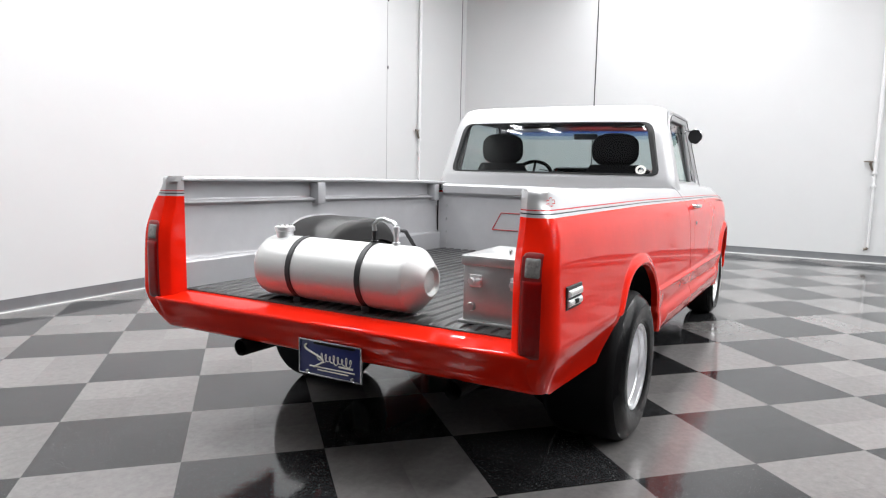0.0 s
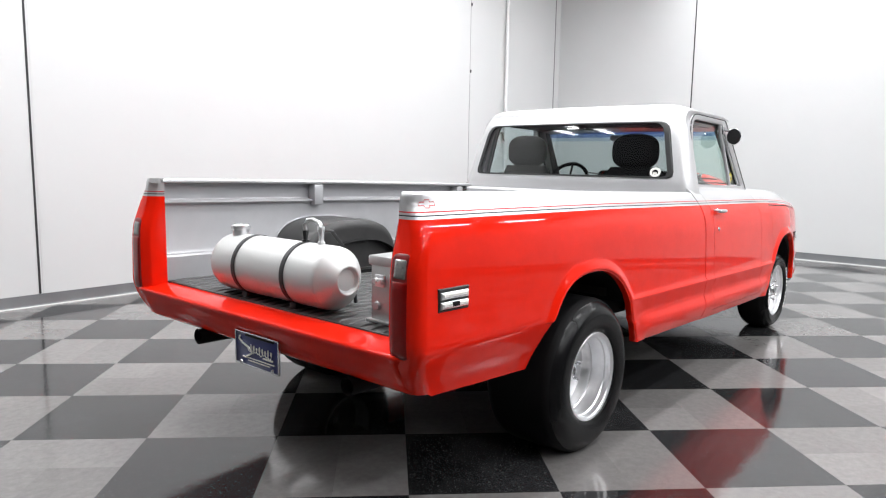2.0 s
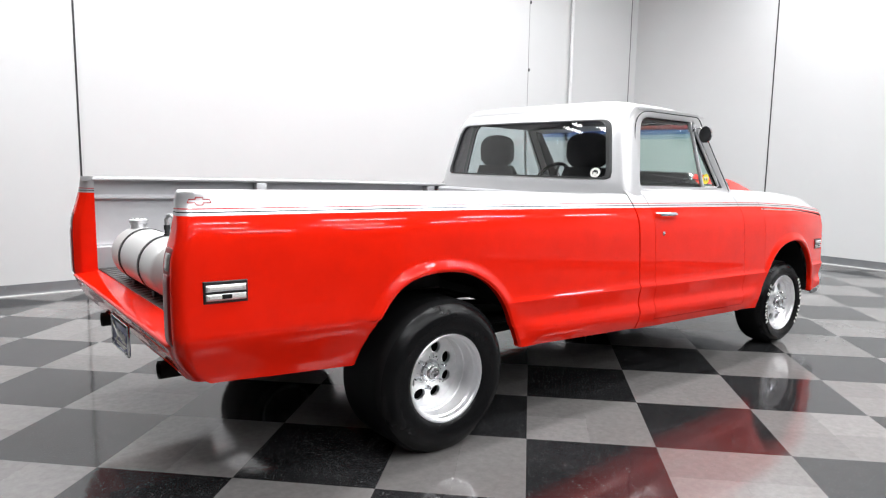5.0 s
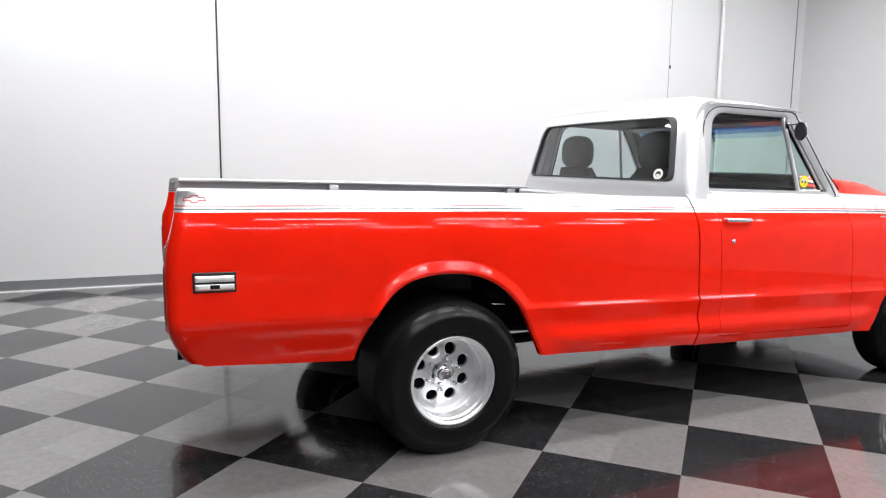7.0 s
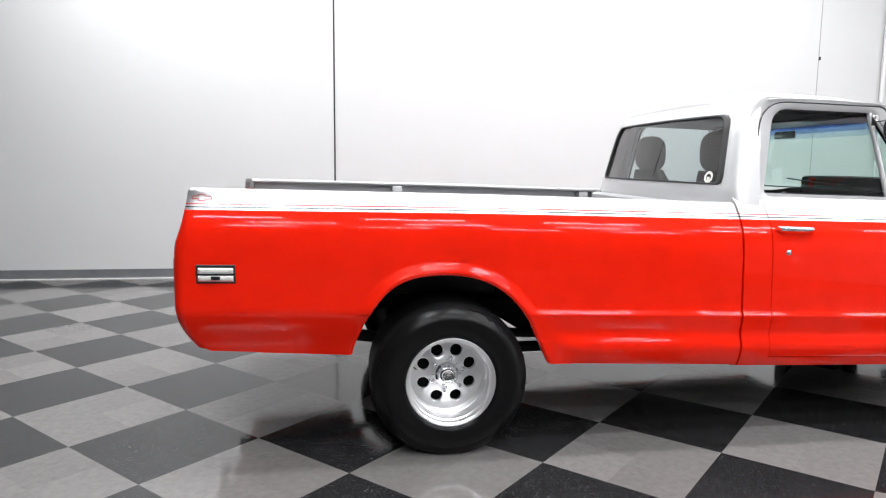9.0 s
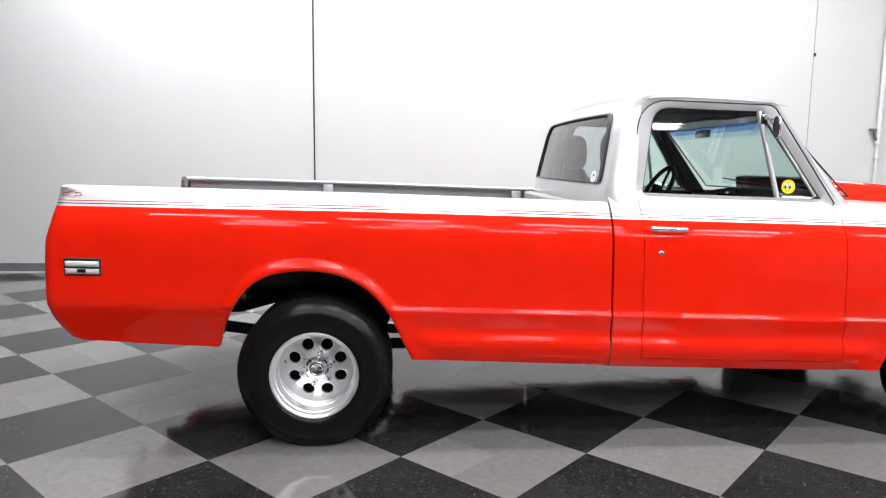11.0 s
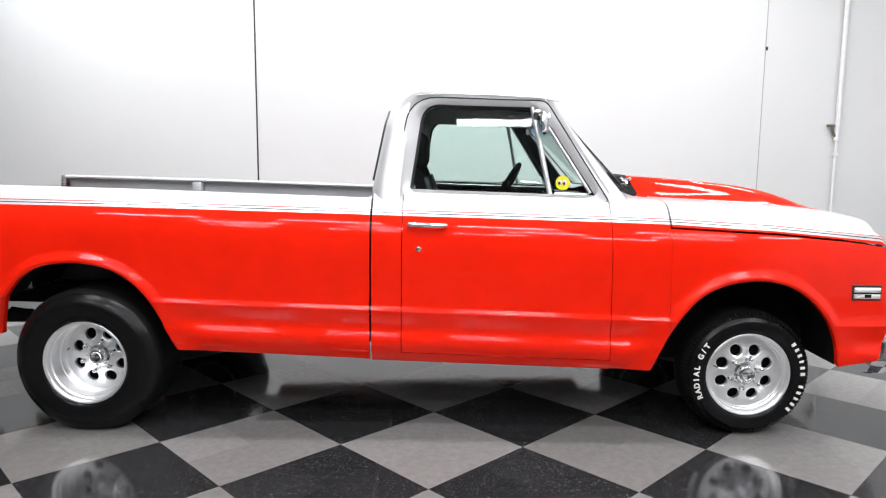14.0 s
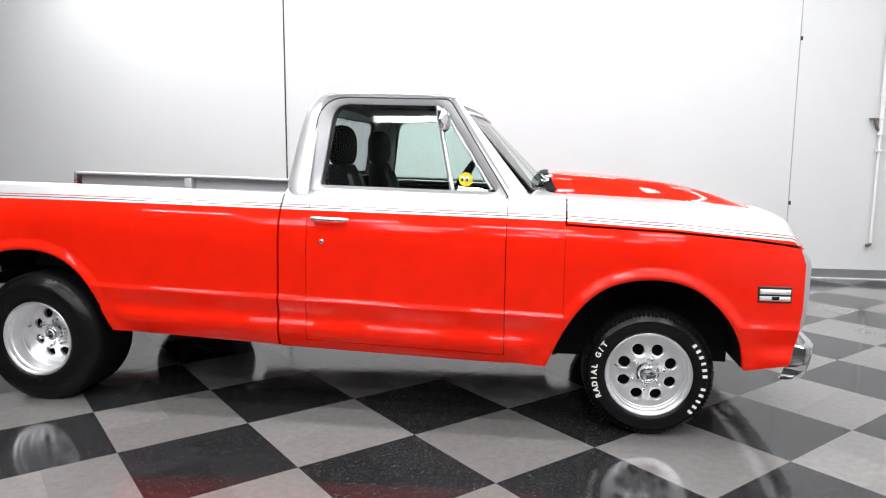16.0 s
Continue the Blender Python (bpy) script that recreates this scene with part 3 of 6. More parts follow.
def panel(name, a, b, side, top, depth=0.03, parent=None, label="", tail=False, stripes=True, ztop=None, zmin=0.0, lean=None):
    """A side panel of sheet metal from x=a to x=b. top(x): the points above the stripes, as (w, z). tail: wraps round the rear corner."""
    if tail:
        us = [-0.30, -0.23, -0.165, -0.162, -0.16, -0.15, -0.122, -0.12, -0.118, -0.10, -0.08] + list(np.linspace(-0.07, 0, 10)) + [x + 1.5 for x in columns(-1.485, b)]
    else:
        us = columns(a, b)
    table, normals, mats = [], [], None
    for u in us:
        x0 = (u - 1.5 if u >= 0.25 else -1.55 + u) if tail else u
        s = stripe(x0)
        zl = max(low(x0) if u >= 0 or not tail else 0.492, zmin)
        limit = min(s + BANDS[-1] - 0.004, ztop(x0) if ztop else 9)
        pts, ms = [], []
        for w, z in top(x0):
            pts.append((w, z))
            ms.append(0)
        if stripes:
            pts += [(None, s + d) for d in BANDS]
            ms += [2, 0, 3, 0, 1]
        else:
            pts.append((None, ztop(x0)))
            ms.append(1)
        for z in LOWER:
            pts.append((None, min(z, limit - 0.0005)))
            ms.append(1)

        def at(uu, w, z):
            if tail:
                if w is None:
                    x, ww = side_point(uu, z)
                elif uu >= 0:
                    k = max(0.0, 1 - uu / 0.22)
                    x, ww = side_point(uu, z, w + k * k * max(0.0, 0.922 - w) * (1 if w > 0.88 else max(0.0, (w - 0.822) / 0.058)))
                else:
                    x, ww = side_point(uu, z, max(w, 0.922))
                    f = max(0.0, (0.886 - w) / 0.064)
                    ww += (min(ww, 0.85) - ww) * f
                    x += (max(x, -1.50) - x) * f * 0.5
            else:
                x = uu
                if lean and x > 3.3:
                    x = 3.3 + (x - 3.3) * (lean(z) - 3.3) / (b - 3.3)
                ww = wbody(x, z) if w is None else w - taper(x)
            return P(x, side * ww, z)

        line, nl = [], []
        for w, z in pts:
            z = max(z, zl)
            line.append(at(u, w, z))
            if w is None:
                if tail and u < 0.25:
                    e = 0.005
                    n = (at(u + e, None, z) - at(u - e, None, z)).cross(at(u, None, z + e) - at(u, None, z - e))
                else:
                    xx = unset(line[-1].x)
                    n = Vector((1, -side * lookup(GRAD_X, xx, z), -RAKE)).cross(Vector((0, -side * lookup(GRAD_Z, xx, z), 1)))
                n.normalize()
                if n.y * -side < 0 and abs(n.y) > 0.2:
                    n = -n
                elif abs(n.y) <= 0.2 and n.x > 0:
                    n = -n
                if tail and u < -0.121:
                    n = None
                nl.append(n)
            else:
                nl.append(None)
        table.append(line)
        normals.append(nl)
        mats = ms
    bm = bmesh.new()
    rows = [[table[j][i] for j in range(len(table))] for i in range(len(table[0]))]
    keep_n = bm.verts.layers.float_vector.new("skin_normal")
    keep_f = bm.faces.layers.int.new("skin_face")
    vs = grid(bm, rows, mats)
    for i, r in enumerate(vs):
        for j, v in enumerate(r):
            if normals[j][i] is not None:
                v[keep_n] = normals[j][i]
    for f in bm.faces:
        f[keep_f] = 1
    bmesh.ops.remove_doubles(bm, verts=bm.verts, dist=0.0002)
    edges = [e for e in bm.edges if len(e.link_faces) == 1]
    r = bmesh.ops.extrude_edge_only(bm, edges=edges)
    for g in r["geom"]:
        if isinstance(g, bmesh.types.BMVert):
            g.co.y += side * depth if abs(g.co.y - YC) > 0.836 else 0
        elif isinstance(g, bmesh.types.BMFace):
            g[keep_f] = 0
    ob = tpart(name, bm, PAINT, parent, label, 50)
    me = ob.data
    vn = [Vector(d.vector) for d in me.attributes["skin_normal"].data]
    fs = [d.value for d in me.attributes["skin_face"].data]
    loops = [tuple(n.vector) for n in me.corner_normals]
    for p in me.polygons:
        if fs[p.index]:
            for li in p.loop_indices:
                n = vn[me.loops[li].vertex_index]
                if n.length > 0.5 and n.dot(p.normal) > 0.2:
                    loops[li] = tuple(n)
    me.normals_split_custom_set(loops)
    me.attributes.remove(me.attributes["skin_normal"])
    me.attributes.remove(me.attributes["skin_face"])
    return ob


def bed_top(x):
    return [(0.862, 1.160), (0.826, 1.162), (0.822, 1.166), (0.822, 1.174), (0.823, 1.180), (0.828, 1.184), (0.852, 1.185), (0.872, 1.183), (0.886, 1.177), (0.896, 1.168), (0.905, 1.156), (0.912, 1.146)]


def cab_top(x):
    return [(0.785, 1.212), (0.800, 1.220), (0.822, 1.221), (0.843, 1.213), (0.862, 1.202), (0.880, 1.188), (0.897, 1.170), (0.908, 1.155)]


def cowl_top(x):
    return [(0.66, 1.224), (0.72, 1.222), (0.80, 1.216), (0.843, 1.207), (0.870, 1.195), (0.893, 1.174), (0.908, 1.155)]


def hood_low(x):
    return float(np.interp(x, [2.43, 2.95, 3.30, 3.45, 3.53, 3.6], [1.103, 1.092, 1.070, 1.056, 1.046, 1.035]))


def fender_top(x):
    z = hood_low(x) - 0.007
    w = wsec(x, z) + taper(x)
    return [(0.85, z - 0.06), (w - 0.022, z - 0.035), (w - 0.010, z - 0.004)]


def fender_front(z):
    return float(np.interp(z, [0.43, 0.60, 0.75, 0.96, 1.03, 1.06], [3.485, 3.535, 3.556, 3.560, 3.535, 3.520]))


for side in (1, -1):
    bedside = panel("bedside", -1.58, 0.986, side, bed_top, tail=True, label="red and silver steel bed side with pinstripes")
    corner = panel("cab_corner", 0.997, 1.139, side, cab_top, label="red and silver cab corner")
    door = panel("door", 1.143, 2.142, side, cab_top, zmin=0.455, label="red and silver door with pinstripes")
    cowl = panel("cowl_side", 2.146, 2.4265, side, cowl_top, label="red and silver cowl side")
    fender = panel("fender", 2.4285, 3.55, side, fender_top, stripes=False, ztop=lambda x: hood_low(x) - 0.0095, lean=fender_front, label="red front fender with flared wheel lip")

    bm = bmesh.new()
    zs_ = [0.4515, 0.44, 0.43, 0.42, 0.412, 0.405]
    grid(bm, [[P(x, side * wbody(x, z), z) for x in columns(1.1392, 2.1458)] for z in zs_])
    edge_return(bm, lambda co: Vector((0, side * 0.03, 0)))
    tpart("rocker", bm, RED, None, "red rocker panel below the door", 50)

    # tail light: dark frame, deep red lens, clear reversing lens above
    def lens(z0, z1, w0, w1, out, rim, r):
        """A rounded cushion on the post's rear face."""
        bm = bmesh.new()
        rows = []
        for t in np.linspace(0, 1, 15):
            t = 0.5 - 0.5 * math.cos(math.pi * t)
            z = z0 + (z1 - z0) * t
            e = min(z - z0, z1 - z)
            cut_in = r - math.sqrt(max(0, r * r - (r - min(r, e)) ** 2))
            row = []
            for k in range(9):
                f = 0.5 - 0.5 * math.cos(math.pi * k / 8)
                w = w0 + cut_in + (w1 - w0 - 2 * cut_in) * f
                edge = min(e, w - w0, w1 - w)
                o = out * min(1.0, max(0.0, edge / rim + 0.0)) ** 0.5
                row.append(P(rear_x(z) - o + max(0.0, w - 0.932) ** 2 * 14, side * w, z))
            rows.append(row)
        grid(bm, rows)
        edge_return(bm, lambda co: Vector((0.006, 0, 0)))
        return bm

    light = tpart("tail_light", lens(0.632, 0.985, 0.874, 0.957, 0.003, 0.004, 0.024), LENS_FRAME, None, "tall tail light in a dark frame", 60)
    tpart("red_lens", lens(0.638, 0.894, 0.879, 0.952, 0.0065, 0.010, 0.008), LENS_RED, light, "deep red tail light lens", 60)
    tpart("reversing_lens", lens(0.900, 0.968, 0.886, 0.942, 0.0065, 0.010, 0.014), LENS_GREY, light, "clear reversing lens", 60)

    # side marker lamps
    for nm, xa, xb, za, zb in (("side_marker", -1.484, -1.339, 0.796, 0.862), ("side_marker", 3.345, 3.492, 0.786, 0.850)):
        wa, wb = wbody(xa, 0.83), wbody(xb, 0.83)

        def mk(x, out, z):
            return P(x, side * (wa + (wb - wa) * (x - xa) / (xb - xa) + out), z)

        def pad(bm, u0, u1, z0, z1, o0, o1, r):
            outer = [mk(u0, o0, z0), mk(u1, o0, z0), mk(u1, o0, z1), mk(u0, o0, z1)]
            mid = [mk(u0, o1 - r, z0), mk(u1, o1 - r, z0), mk(u1, o1 - r, z1), mk(u0, o1 - r, z1)]
            inn = [mk(u0 + r, o1, z0 + r), mk(u1 - r, o1, z0 + r), mk(u1 - r, o1, z1 - r), mk(u0 + r, o1, z1 - r)]
            vs = grid(bm, [outer, mid, inn], close=True)
            bm.faces.new(vs[-1])

        bm = bmesh.new()
        pad(bm, xa - 0.008, xb + 0.008, za - 0.008, zb + 0.006, -0.02, 0.005, 0.003)
        marker = tpart(nm, bm, GASKET, None, "chrome framed side marker lamp on a black gasket")
        for k in range(2):
            z0 = za + k * (zb - za) / 2 + 0.002
            z1 = z0 + (zb - za) / 2 - 0.009
            bm = bmesh.new()
            pad(bm, xa, xb, z0, z1, 0.0, 0.012, 0.004)
            tpart("bezel", bm, POLISHED, marker, "chrome bezel")
            bm = bmesh.new()
            pad(bm, xa + 0.008, xb - 0.008, z0 + 0.006, z1 - 0.006, 0.008, 0.0145, 0.002)
            tpart("lens", bm, LENS_CLEAR, marker, "clear lens")
        bm = bmesh.new()
        pad(bm, (xa + xb) / 2 - 0.018, (xa + xb) / 2 + 0.018, za + 0.009, za + 0.024, 0.01, 0.016, 0.001)
        tpart("badge", bm, UNDER, marker, "dark badge")

    # door handle and key lock
    zc = 1.072
    wd = wbody(1.25, zc)
    bm = bmesh.new()
    tube(bm, [P(1.178, side * (wd + 0.004), zc), P(1.180, side * (wd + 0.028), zc), P(1.20, side * (wd + 0.036), zc), P(1.30, side * (wd + 0.034), zc), P(1.335, side * (wd + 0.026), zc), P(1.350, side * (wd + 0.004), zc - 0.002)], 0.0125, 12)
    box(bm, P(1.170, side * (wd + 0.02), zc + 0.02) - Vector((0.006, 0.016, 0.02)), P(1.200, side * (wd + 0.02), zc - 0.008) + Vector((0.0, 0.016, 0.014)), 0.004)
    tpart("handle", bm, CHROME, door, "chrome pull handle with push button")
    bm = bmesh.new()
    lathe(bm, [(0.0, 0.006), (0.008, 0.006), (0.0125, 0.003), (0.0135, -0.006)], P(1.222, side * wbody(1.222, 0.958), 0.958) , "y", 20)
    for v in bm.verts:
        v.co.y = P(0, side * wbody(1.222, 0.958), 0).y - side * (v.co.y - P(0, side * wbody(1.222, 0.958), 0).y)
    tpart("key_lock", bm, CHROME, door, "round chrome key lock")

    # wheel house and inner skins
    for arch, wi in ((ARCH_R, 0.50), (ARCH_F, 0.42)):
        bm = bmesh.new()
        off = [(x, z + 0.012) for x, z in arch if arch is ARCH_F or z > 0.62]
        grid(bm, [[P(x, side * min(w, wbody(x, z) - 0.02), z) for x, z in off] for w in (0.975 - taper(arch[-1][0]), 0.80, wi)])
        tpart("wheel_house", bm, UNDER, None, "black wheel house liner")

# pinstriped outline emblem on each bed side
for side in (1, -1):
    bm = bmesh.new()
    shape = [(-0.041, -0.007), (-0.014, -0.007), (-0.012, -0.014), (0.012, -0.014), (0.014, -0.007), (0.041, -0.007), (0.035, 0.007), (0.014, 0.007), (0.012, 0.014), (-0.012, 0.014), (-0.014, 0.007), (-0.035, 0.007)]
    rows = [[], []]
    for k, (u, v) in enumerate(shape):
        (ua, va), (uc, vc) = shape[k - 1], shape[(k + 1) % 12]
        d0, d1 = Vector((u - ua, v - va)).normalized(), Vector((uc - u, vc - v)).normalized()
        n0, n1 = Vector((-d0.y, d0.x)), Vector((-d1.y, d1.x))
        m = (n0 + n1) / (1 + n0.dot(n1)) * 0.0026
        for j, (du, dv) in enumerate(((0, 0), (m.x, m.y))):
            x, z = -1.472 + (u + du) * 1.06, 1.146 + (v + dv) * 1.06
            rows[j].append(P(x, side * (max(wbody(x, z), 0.9215) + 0.003), z))
    grid(bm, rows, close=True)
    tpart("emblem_outline", bm, PIN_RED, None, "thin red outline emblem")

# Black sheets added between bed and cab to make the gap's shade.
for side in (1, -1):
    bm = bmesh.new()
    box(bm, P(0.988, side * 0.945, 0.44), P(0.995, side * 0.70, 1.09), 0.0)
    tpart("gap_shade", bm, UNDER, None, "added dark sheet for the shade between bed and cab")

# ---- bed ----
bm = bmesh.new()
prof = [(-0.865, 0.66), (-0.85, 0.668)]
w = -0.81
while w < 0.80:
    prof += [(w, 0.668), (w + 0.006, 0.675), (w + 0.036, 0.675), (w + 0.042, 0.668)]
    w += 0.062
prof += [(0.85, 0.668), (0.865, 0.66)]
grid(bm, [[P(x, w, 0.668 + (z - 0.668) * k if z > 0.667 else z) for w, z in prof] for x, k in ((-1.466, 0.15), (-1.435, 1.0), (-1.2, 1.0), (-0.74, 1.0))])
mid = [(w, z) for w, z in prof if abs(w) < 0.585]
grid(bm, [[P(x, w, z) for w, z in mid] for x in (-0.74, -0.4, -0.09)])
grid(bm, [[P(x, w, z) for w, z in prof] for x in (-0.09, 0.5, 0.93)])
grid(bm, [[P(-1.466, w, 0.668 + (z - 0.668) * 0.15 if z > 0.667 else z) for w, z in prof], [P(-1.474, w, 0.666) for w, z in prof], [P(-1.476, w, 0.650) for w, z in prof]])
grid(bm, [[P(x, w, 0.64) for w in (-0.55, 0.55)] for x in (-1.40, 0.93)])
tpart("bed_floor", bm, LINER, None, "ribbed dark rubber bed mat", 25)

for side in (1, -1):
    bm = bmesh.new()
    prof = [(0.850, 1.170), (0.884, 1.166), (0.884, 1.082), (0.880, 1.074), (0.846, 1.068), (0.838, 1.062), (0.842, 1.056), (0.860, 1.053), (0.864, 1.046), (0.864, 0.815), (0.858, 0.800), (0.840, 0.793), (0.834, 0.785), (0.834, 0.664)]
    grid(bm, [[P(x, side * w, z) for w, z in prof] for x in (-1.483, -1.1, -0.74)])
    grid(bm, [[P(x, side * w, z) for w, z in prof[:9] + [(0.864, 0.862)]] for x in (-0.74, -0.4, -0.09)])
    grid(bm, [[P(x, side * w, z) for w, z in prof] for x in (-0.09, 0.5, 0.935)])
    inner = tpart("bed_inner_side", bm, SILVER_FLAT, None, "silver painted inner bed side", 25)
    for xa in (-0.540, 0.815):
        bm = bmesh.new()
        box(bm, P(xa, side * 0.818, 1.036), P(xa + 0.068, side * 0.885, 1.160), 0.006)
        tpart("stake_pocket", bm, SILVER_FLAT, inner, "silver stake pocket")
    # rubber covered wheel tub inside the bed
    bm = bmesh.new()
    rows = []
    for w, k, dz in ((0.90, 1.0, 0.0), (0.60, 1.0, 0.0), (0.57, 0.985, -0.008), (0.555, 0.95, -0.03), (0.552, 0.90, -0.06)):
        row = []
        for i in range(25):
            t = math.pi * i / 24
            c, s = math.cos(t), math.sin(t)
            ex = abs(c) ** 0.75 * (1 if c > 0 else -1)
            row.append(P(-0.458 - 0.362 * ex * k, side * w, 0.665 + max(0.0, (0.300 + dz) * s ** 0.62)))
        rows.append(row)
    vs = grid(bm, rows)
    bm.faces.new(vs[-1])
    tub = tpart("wheel_tub", bm, LINER, None, "black rubber covered wheel tub")
    bm = bmesh.new()
    arc = []
    for i in range(3, 46):
        t = math.pi * i / 48
        c, s = math.cos(t), math.sin(t)
        arc.append(P(-0.458 - 0.367 * abs(c) ** 0.75 * (1 if c > 0 else -1), side * 0.860, 0.668 + 0.300 * s ** 0.62))
    tube(bm, arc, 0.005, 6)
    tpart("tub_edging", bm, SILVER_FLAT, tub, "pale edging round the wheel tub")

bm = bmesh.new()
box(bm, P(0.932, 0.85, 0.64) , P(0.95, -0.85, 1.10), 0.0)
prof = [(0.915, 1.085), (0.905, 1.10), (0.905, 1.150), (0.915, 1.163), (0.95, 1.166), (0.965, 1.160), (0.968, 1.10)]
grid(bm, [[P(x, w, z) for x, z in prof] for w in (-0.80, 0.80)])
bulkhead = tpart("bulkhead", bm, SILVER_FLAT, None, "silver front bed panel with rolled top rail", 30)
bm = bmesh.new()
loop = [(-0.39, 0.84), (-0.322, 0.965), (0.10, 0.965), (0.16, 0.84)]
for k in range(4):
    tube(bm, [P(0.929, loop[k][0], loop[k][1]), P(0.929, loop[(k + 1) % 4][0], loop[(k + 1) % 4][1])], 0.003, 6)
tpart("pinstripe", bm, PIN_RED, bulkhead, "red pinstripe outline")
for z in (0.72, 0.80, 0.90, 1.0):
    bm = bmesh.new()
    lathe(bm, [(0.0, -0.008), (0.008, -0.007), (0.009, 0.0)], P(0.93, -0.78, z), "x", 8)
    tpart("bolt", bm, SHEET, bulkhead, "steel bolt")

# rear roll pan: ledge, face and rolled lower edge
bm = bmesh.new()
prof = [(-1.40, 0.650), (-1.45, 0.655), (-1.462, 0.660), (-1.470, 0.662), (-1.52, 0.6525), (-1.583, 0.6415), (-1.590, 0.639), (-1.594, 0.635), (-1.595, 0.629), (-1.592, 0.621)]
prof += [(rear_x(z) - 0.003, z) for z in (0.605, 0.59, 0.575, 0.56, 0.545, 0.53)]
prof += [(-1.541, 0.522), (-1.539, 0.515), (-1.535, 0.506), (-1.526, 0.497), (-1.515, 0.490), (-1.50, 0.487), (-1.44, 0.485)]
grid(bm, [[P(x + 0.02 * max(0.0, abs(w) - 0.90) / 0.03, w, z) for w in np.linspace(-0.925, 0.925, 61)] for x, z in prof])
pan = tpart("roll_pan", bm, RED, None, "smooth red rear roll pan", 40)

bm = bmesh.new()
box(bm, P(-1.566, 0.08, 0.425) - Vector((0.004, 0.15, 0)), P(-1.566, 0.08, 0.56) + Vector((0.004, 0.15, 0)), 0.003)
plate = tpart("licence_plate", bm, PLATE_BLUE, None, "dark blue dealer plate in a chrome frame")
bm = bmesh.new()
c = P(-1.572, 0.08, 0.492)
for a, b in (((-0.154, -0.072), (0.154, -0.065)), ((-0.154, 0.065), (0.154, 0.072)), ((-0.154, -0.072), (-0.147, 0.072)), ((0.147, -0.072), (0.154, 0.072))):
    box(bm, c + Vector((-0.004, a[0], a[1])), c + Vector((0.006, b[0], b[1])), 0.002)
tpart("plate_frame", bm, CHROME, plate, "chrome plate frame")
bm = bmesh.new()
sw = []
for k in range(41):
    t = k / 40
    sw.append(c + Vector((-0.002, 0.095 + 0.034 * math.sin(t * 6.6 + 0.6) - 0.045 * t, 0.050 - 0.088 * t)))
tube(bm, sw, 0.0040, 6)
cursive = []
for k in range(90):
    t = k / 89
    cursive.append(c + Vector((-0.002, 0.058 - 0.165 * t + 0.008 * math.sin(t * 52), 0.006 + (0.010 + 0.010 * math.sin(t * 9) ** 2) * math.cos(t * 52) - 0.004 * t)))
tube(bm, cursive, 0.0019, 6)
for y0, y1, z, h in ((-0.112, -0.045, -0.020, 0.0032), (-0.12, 0.10, -0.036, 0.0018), (-0.09, 0.06, -0.047, 0.0018)):
    box(bm, c + Vector((-0.003, y0, z - h)), c + Vector((0.001, y1, z + h)))
tpart("plate_marks", bm, WHITE_INK, plate, "white marks")
for dy in (-0.11, 0.11):
    bm = bmesh.new()
    lathe(bm, [(0.0, -0.008), (0.007, -0.006), (0.009, 0.0)], c + Vector((0, dy, -0.06)), "x", 10)
    tpart("screw", bm, CHROME, plate)
bm = bmesh.new()
box(bm, P(-1.575, 0.20, 0.545), P(-1.50, 0.0, 0.565), 0.004)
tpart("plate_bracket", bm, UNDER, plate, "dark plate bracket")

# ---- cab ----


def w_cab(z):
    return 0.886 - 0.235 * (z - 1.20)


def x_back(z):
    return float(np.interp(z, [1.14, 1.24, 1.55, 1.62, 1.66, 1.70], [0.935, 0.940, 1.000, 1.022, 1.045, 1.085]))


def cab_skin(s, z):
    """A point of the cab's rear skin: s runs from the centre line round the corner and forward along the side."""
    W, r, sg = w_cab(z), 0.08, (1 if s >= 0 else -1)
    s = abs(s)
    flat = W - r
    bow = 0.045
    if s <= flat:
        return P(x_back(z) + bow * (s / flat) ** 2.2, sg * s, z)
    arc = r * math.pi / 2
    xb = x_back(z) + bow
    if s <= flat + arc:
        t = (s - flat) / r
        return P(xb + r * (1 - math.cos(t)) * 0.9, sg * (flat + r * math.sin(t)), z)
    return P(xb + r * 0.9 + (s - flat - arc), sg * W, z)


def cab_rim(s, z):
    """The same skin with its side edge (s = 1) drawn to the door's shut line."""
    a = abs(s)
    if a > 0.70:
        W, r = w_cab(z), 0.08
        reach = W - r + r * math.pi / 2 + max(0.004, 1.122 + (z - 1.2) * 0.09 - (x_back(z) + 0.045 + 0.9 * r))
        a = 0.70 + (a - 0.70) / 0.30 * (reach - 0.70)
    return cab_skin(math.copysign(a, s), z)


def rounded(pts, r, n=6):
    """A closed outline with rounded corners, corner radii one by one."""
    out = []
    m = len(pts)
    for i in range(m):
        p0, p1, p2 = (np.array(pts[i - 1], float), np.array(pts[i], float), np.array(pts[(i + 1) % m], float))
        rr = r[i] if isinstance(r, (list, tuple)) else r
        a = p1 + (p0 - p1) / np.linalg.norm(p0 - p1) * rr
        b = p1 + (p2 - p1) / np.linalg.norm(p2 - p1) * rr
        for k in range(n + 1):
            t = k / n
            out.append(tuple((1 - t) ** 2 * a + 2 * t * (1 - t) * p1 + t * t * b))
    return out


def resample(loop, n):
    """A closed outline at n even steps."""
    pts = np.array(loop + [loop[0]])
    d = np.r_[0, np.cumsum(np.hypot(*np.diff(pts, axis=0).T))]
    u = np.linspace(0, d[-1], n, endpoint=False)
    return [(float(np.interp(t, d, pts[:, 0])), float(np.interp(t, d, pts[:, 1]))) for t in u]


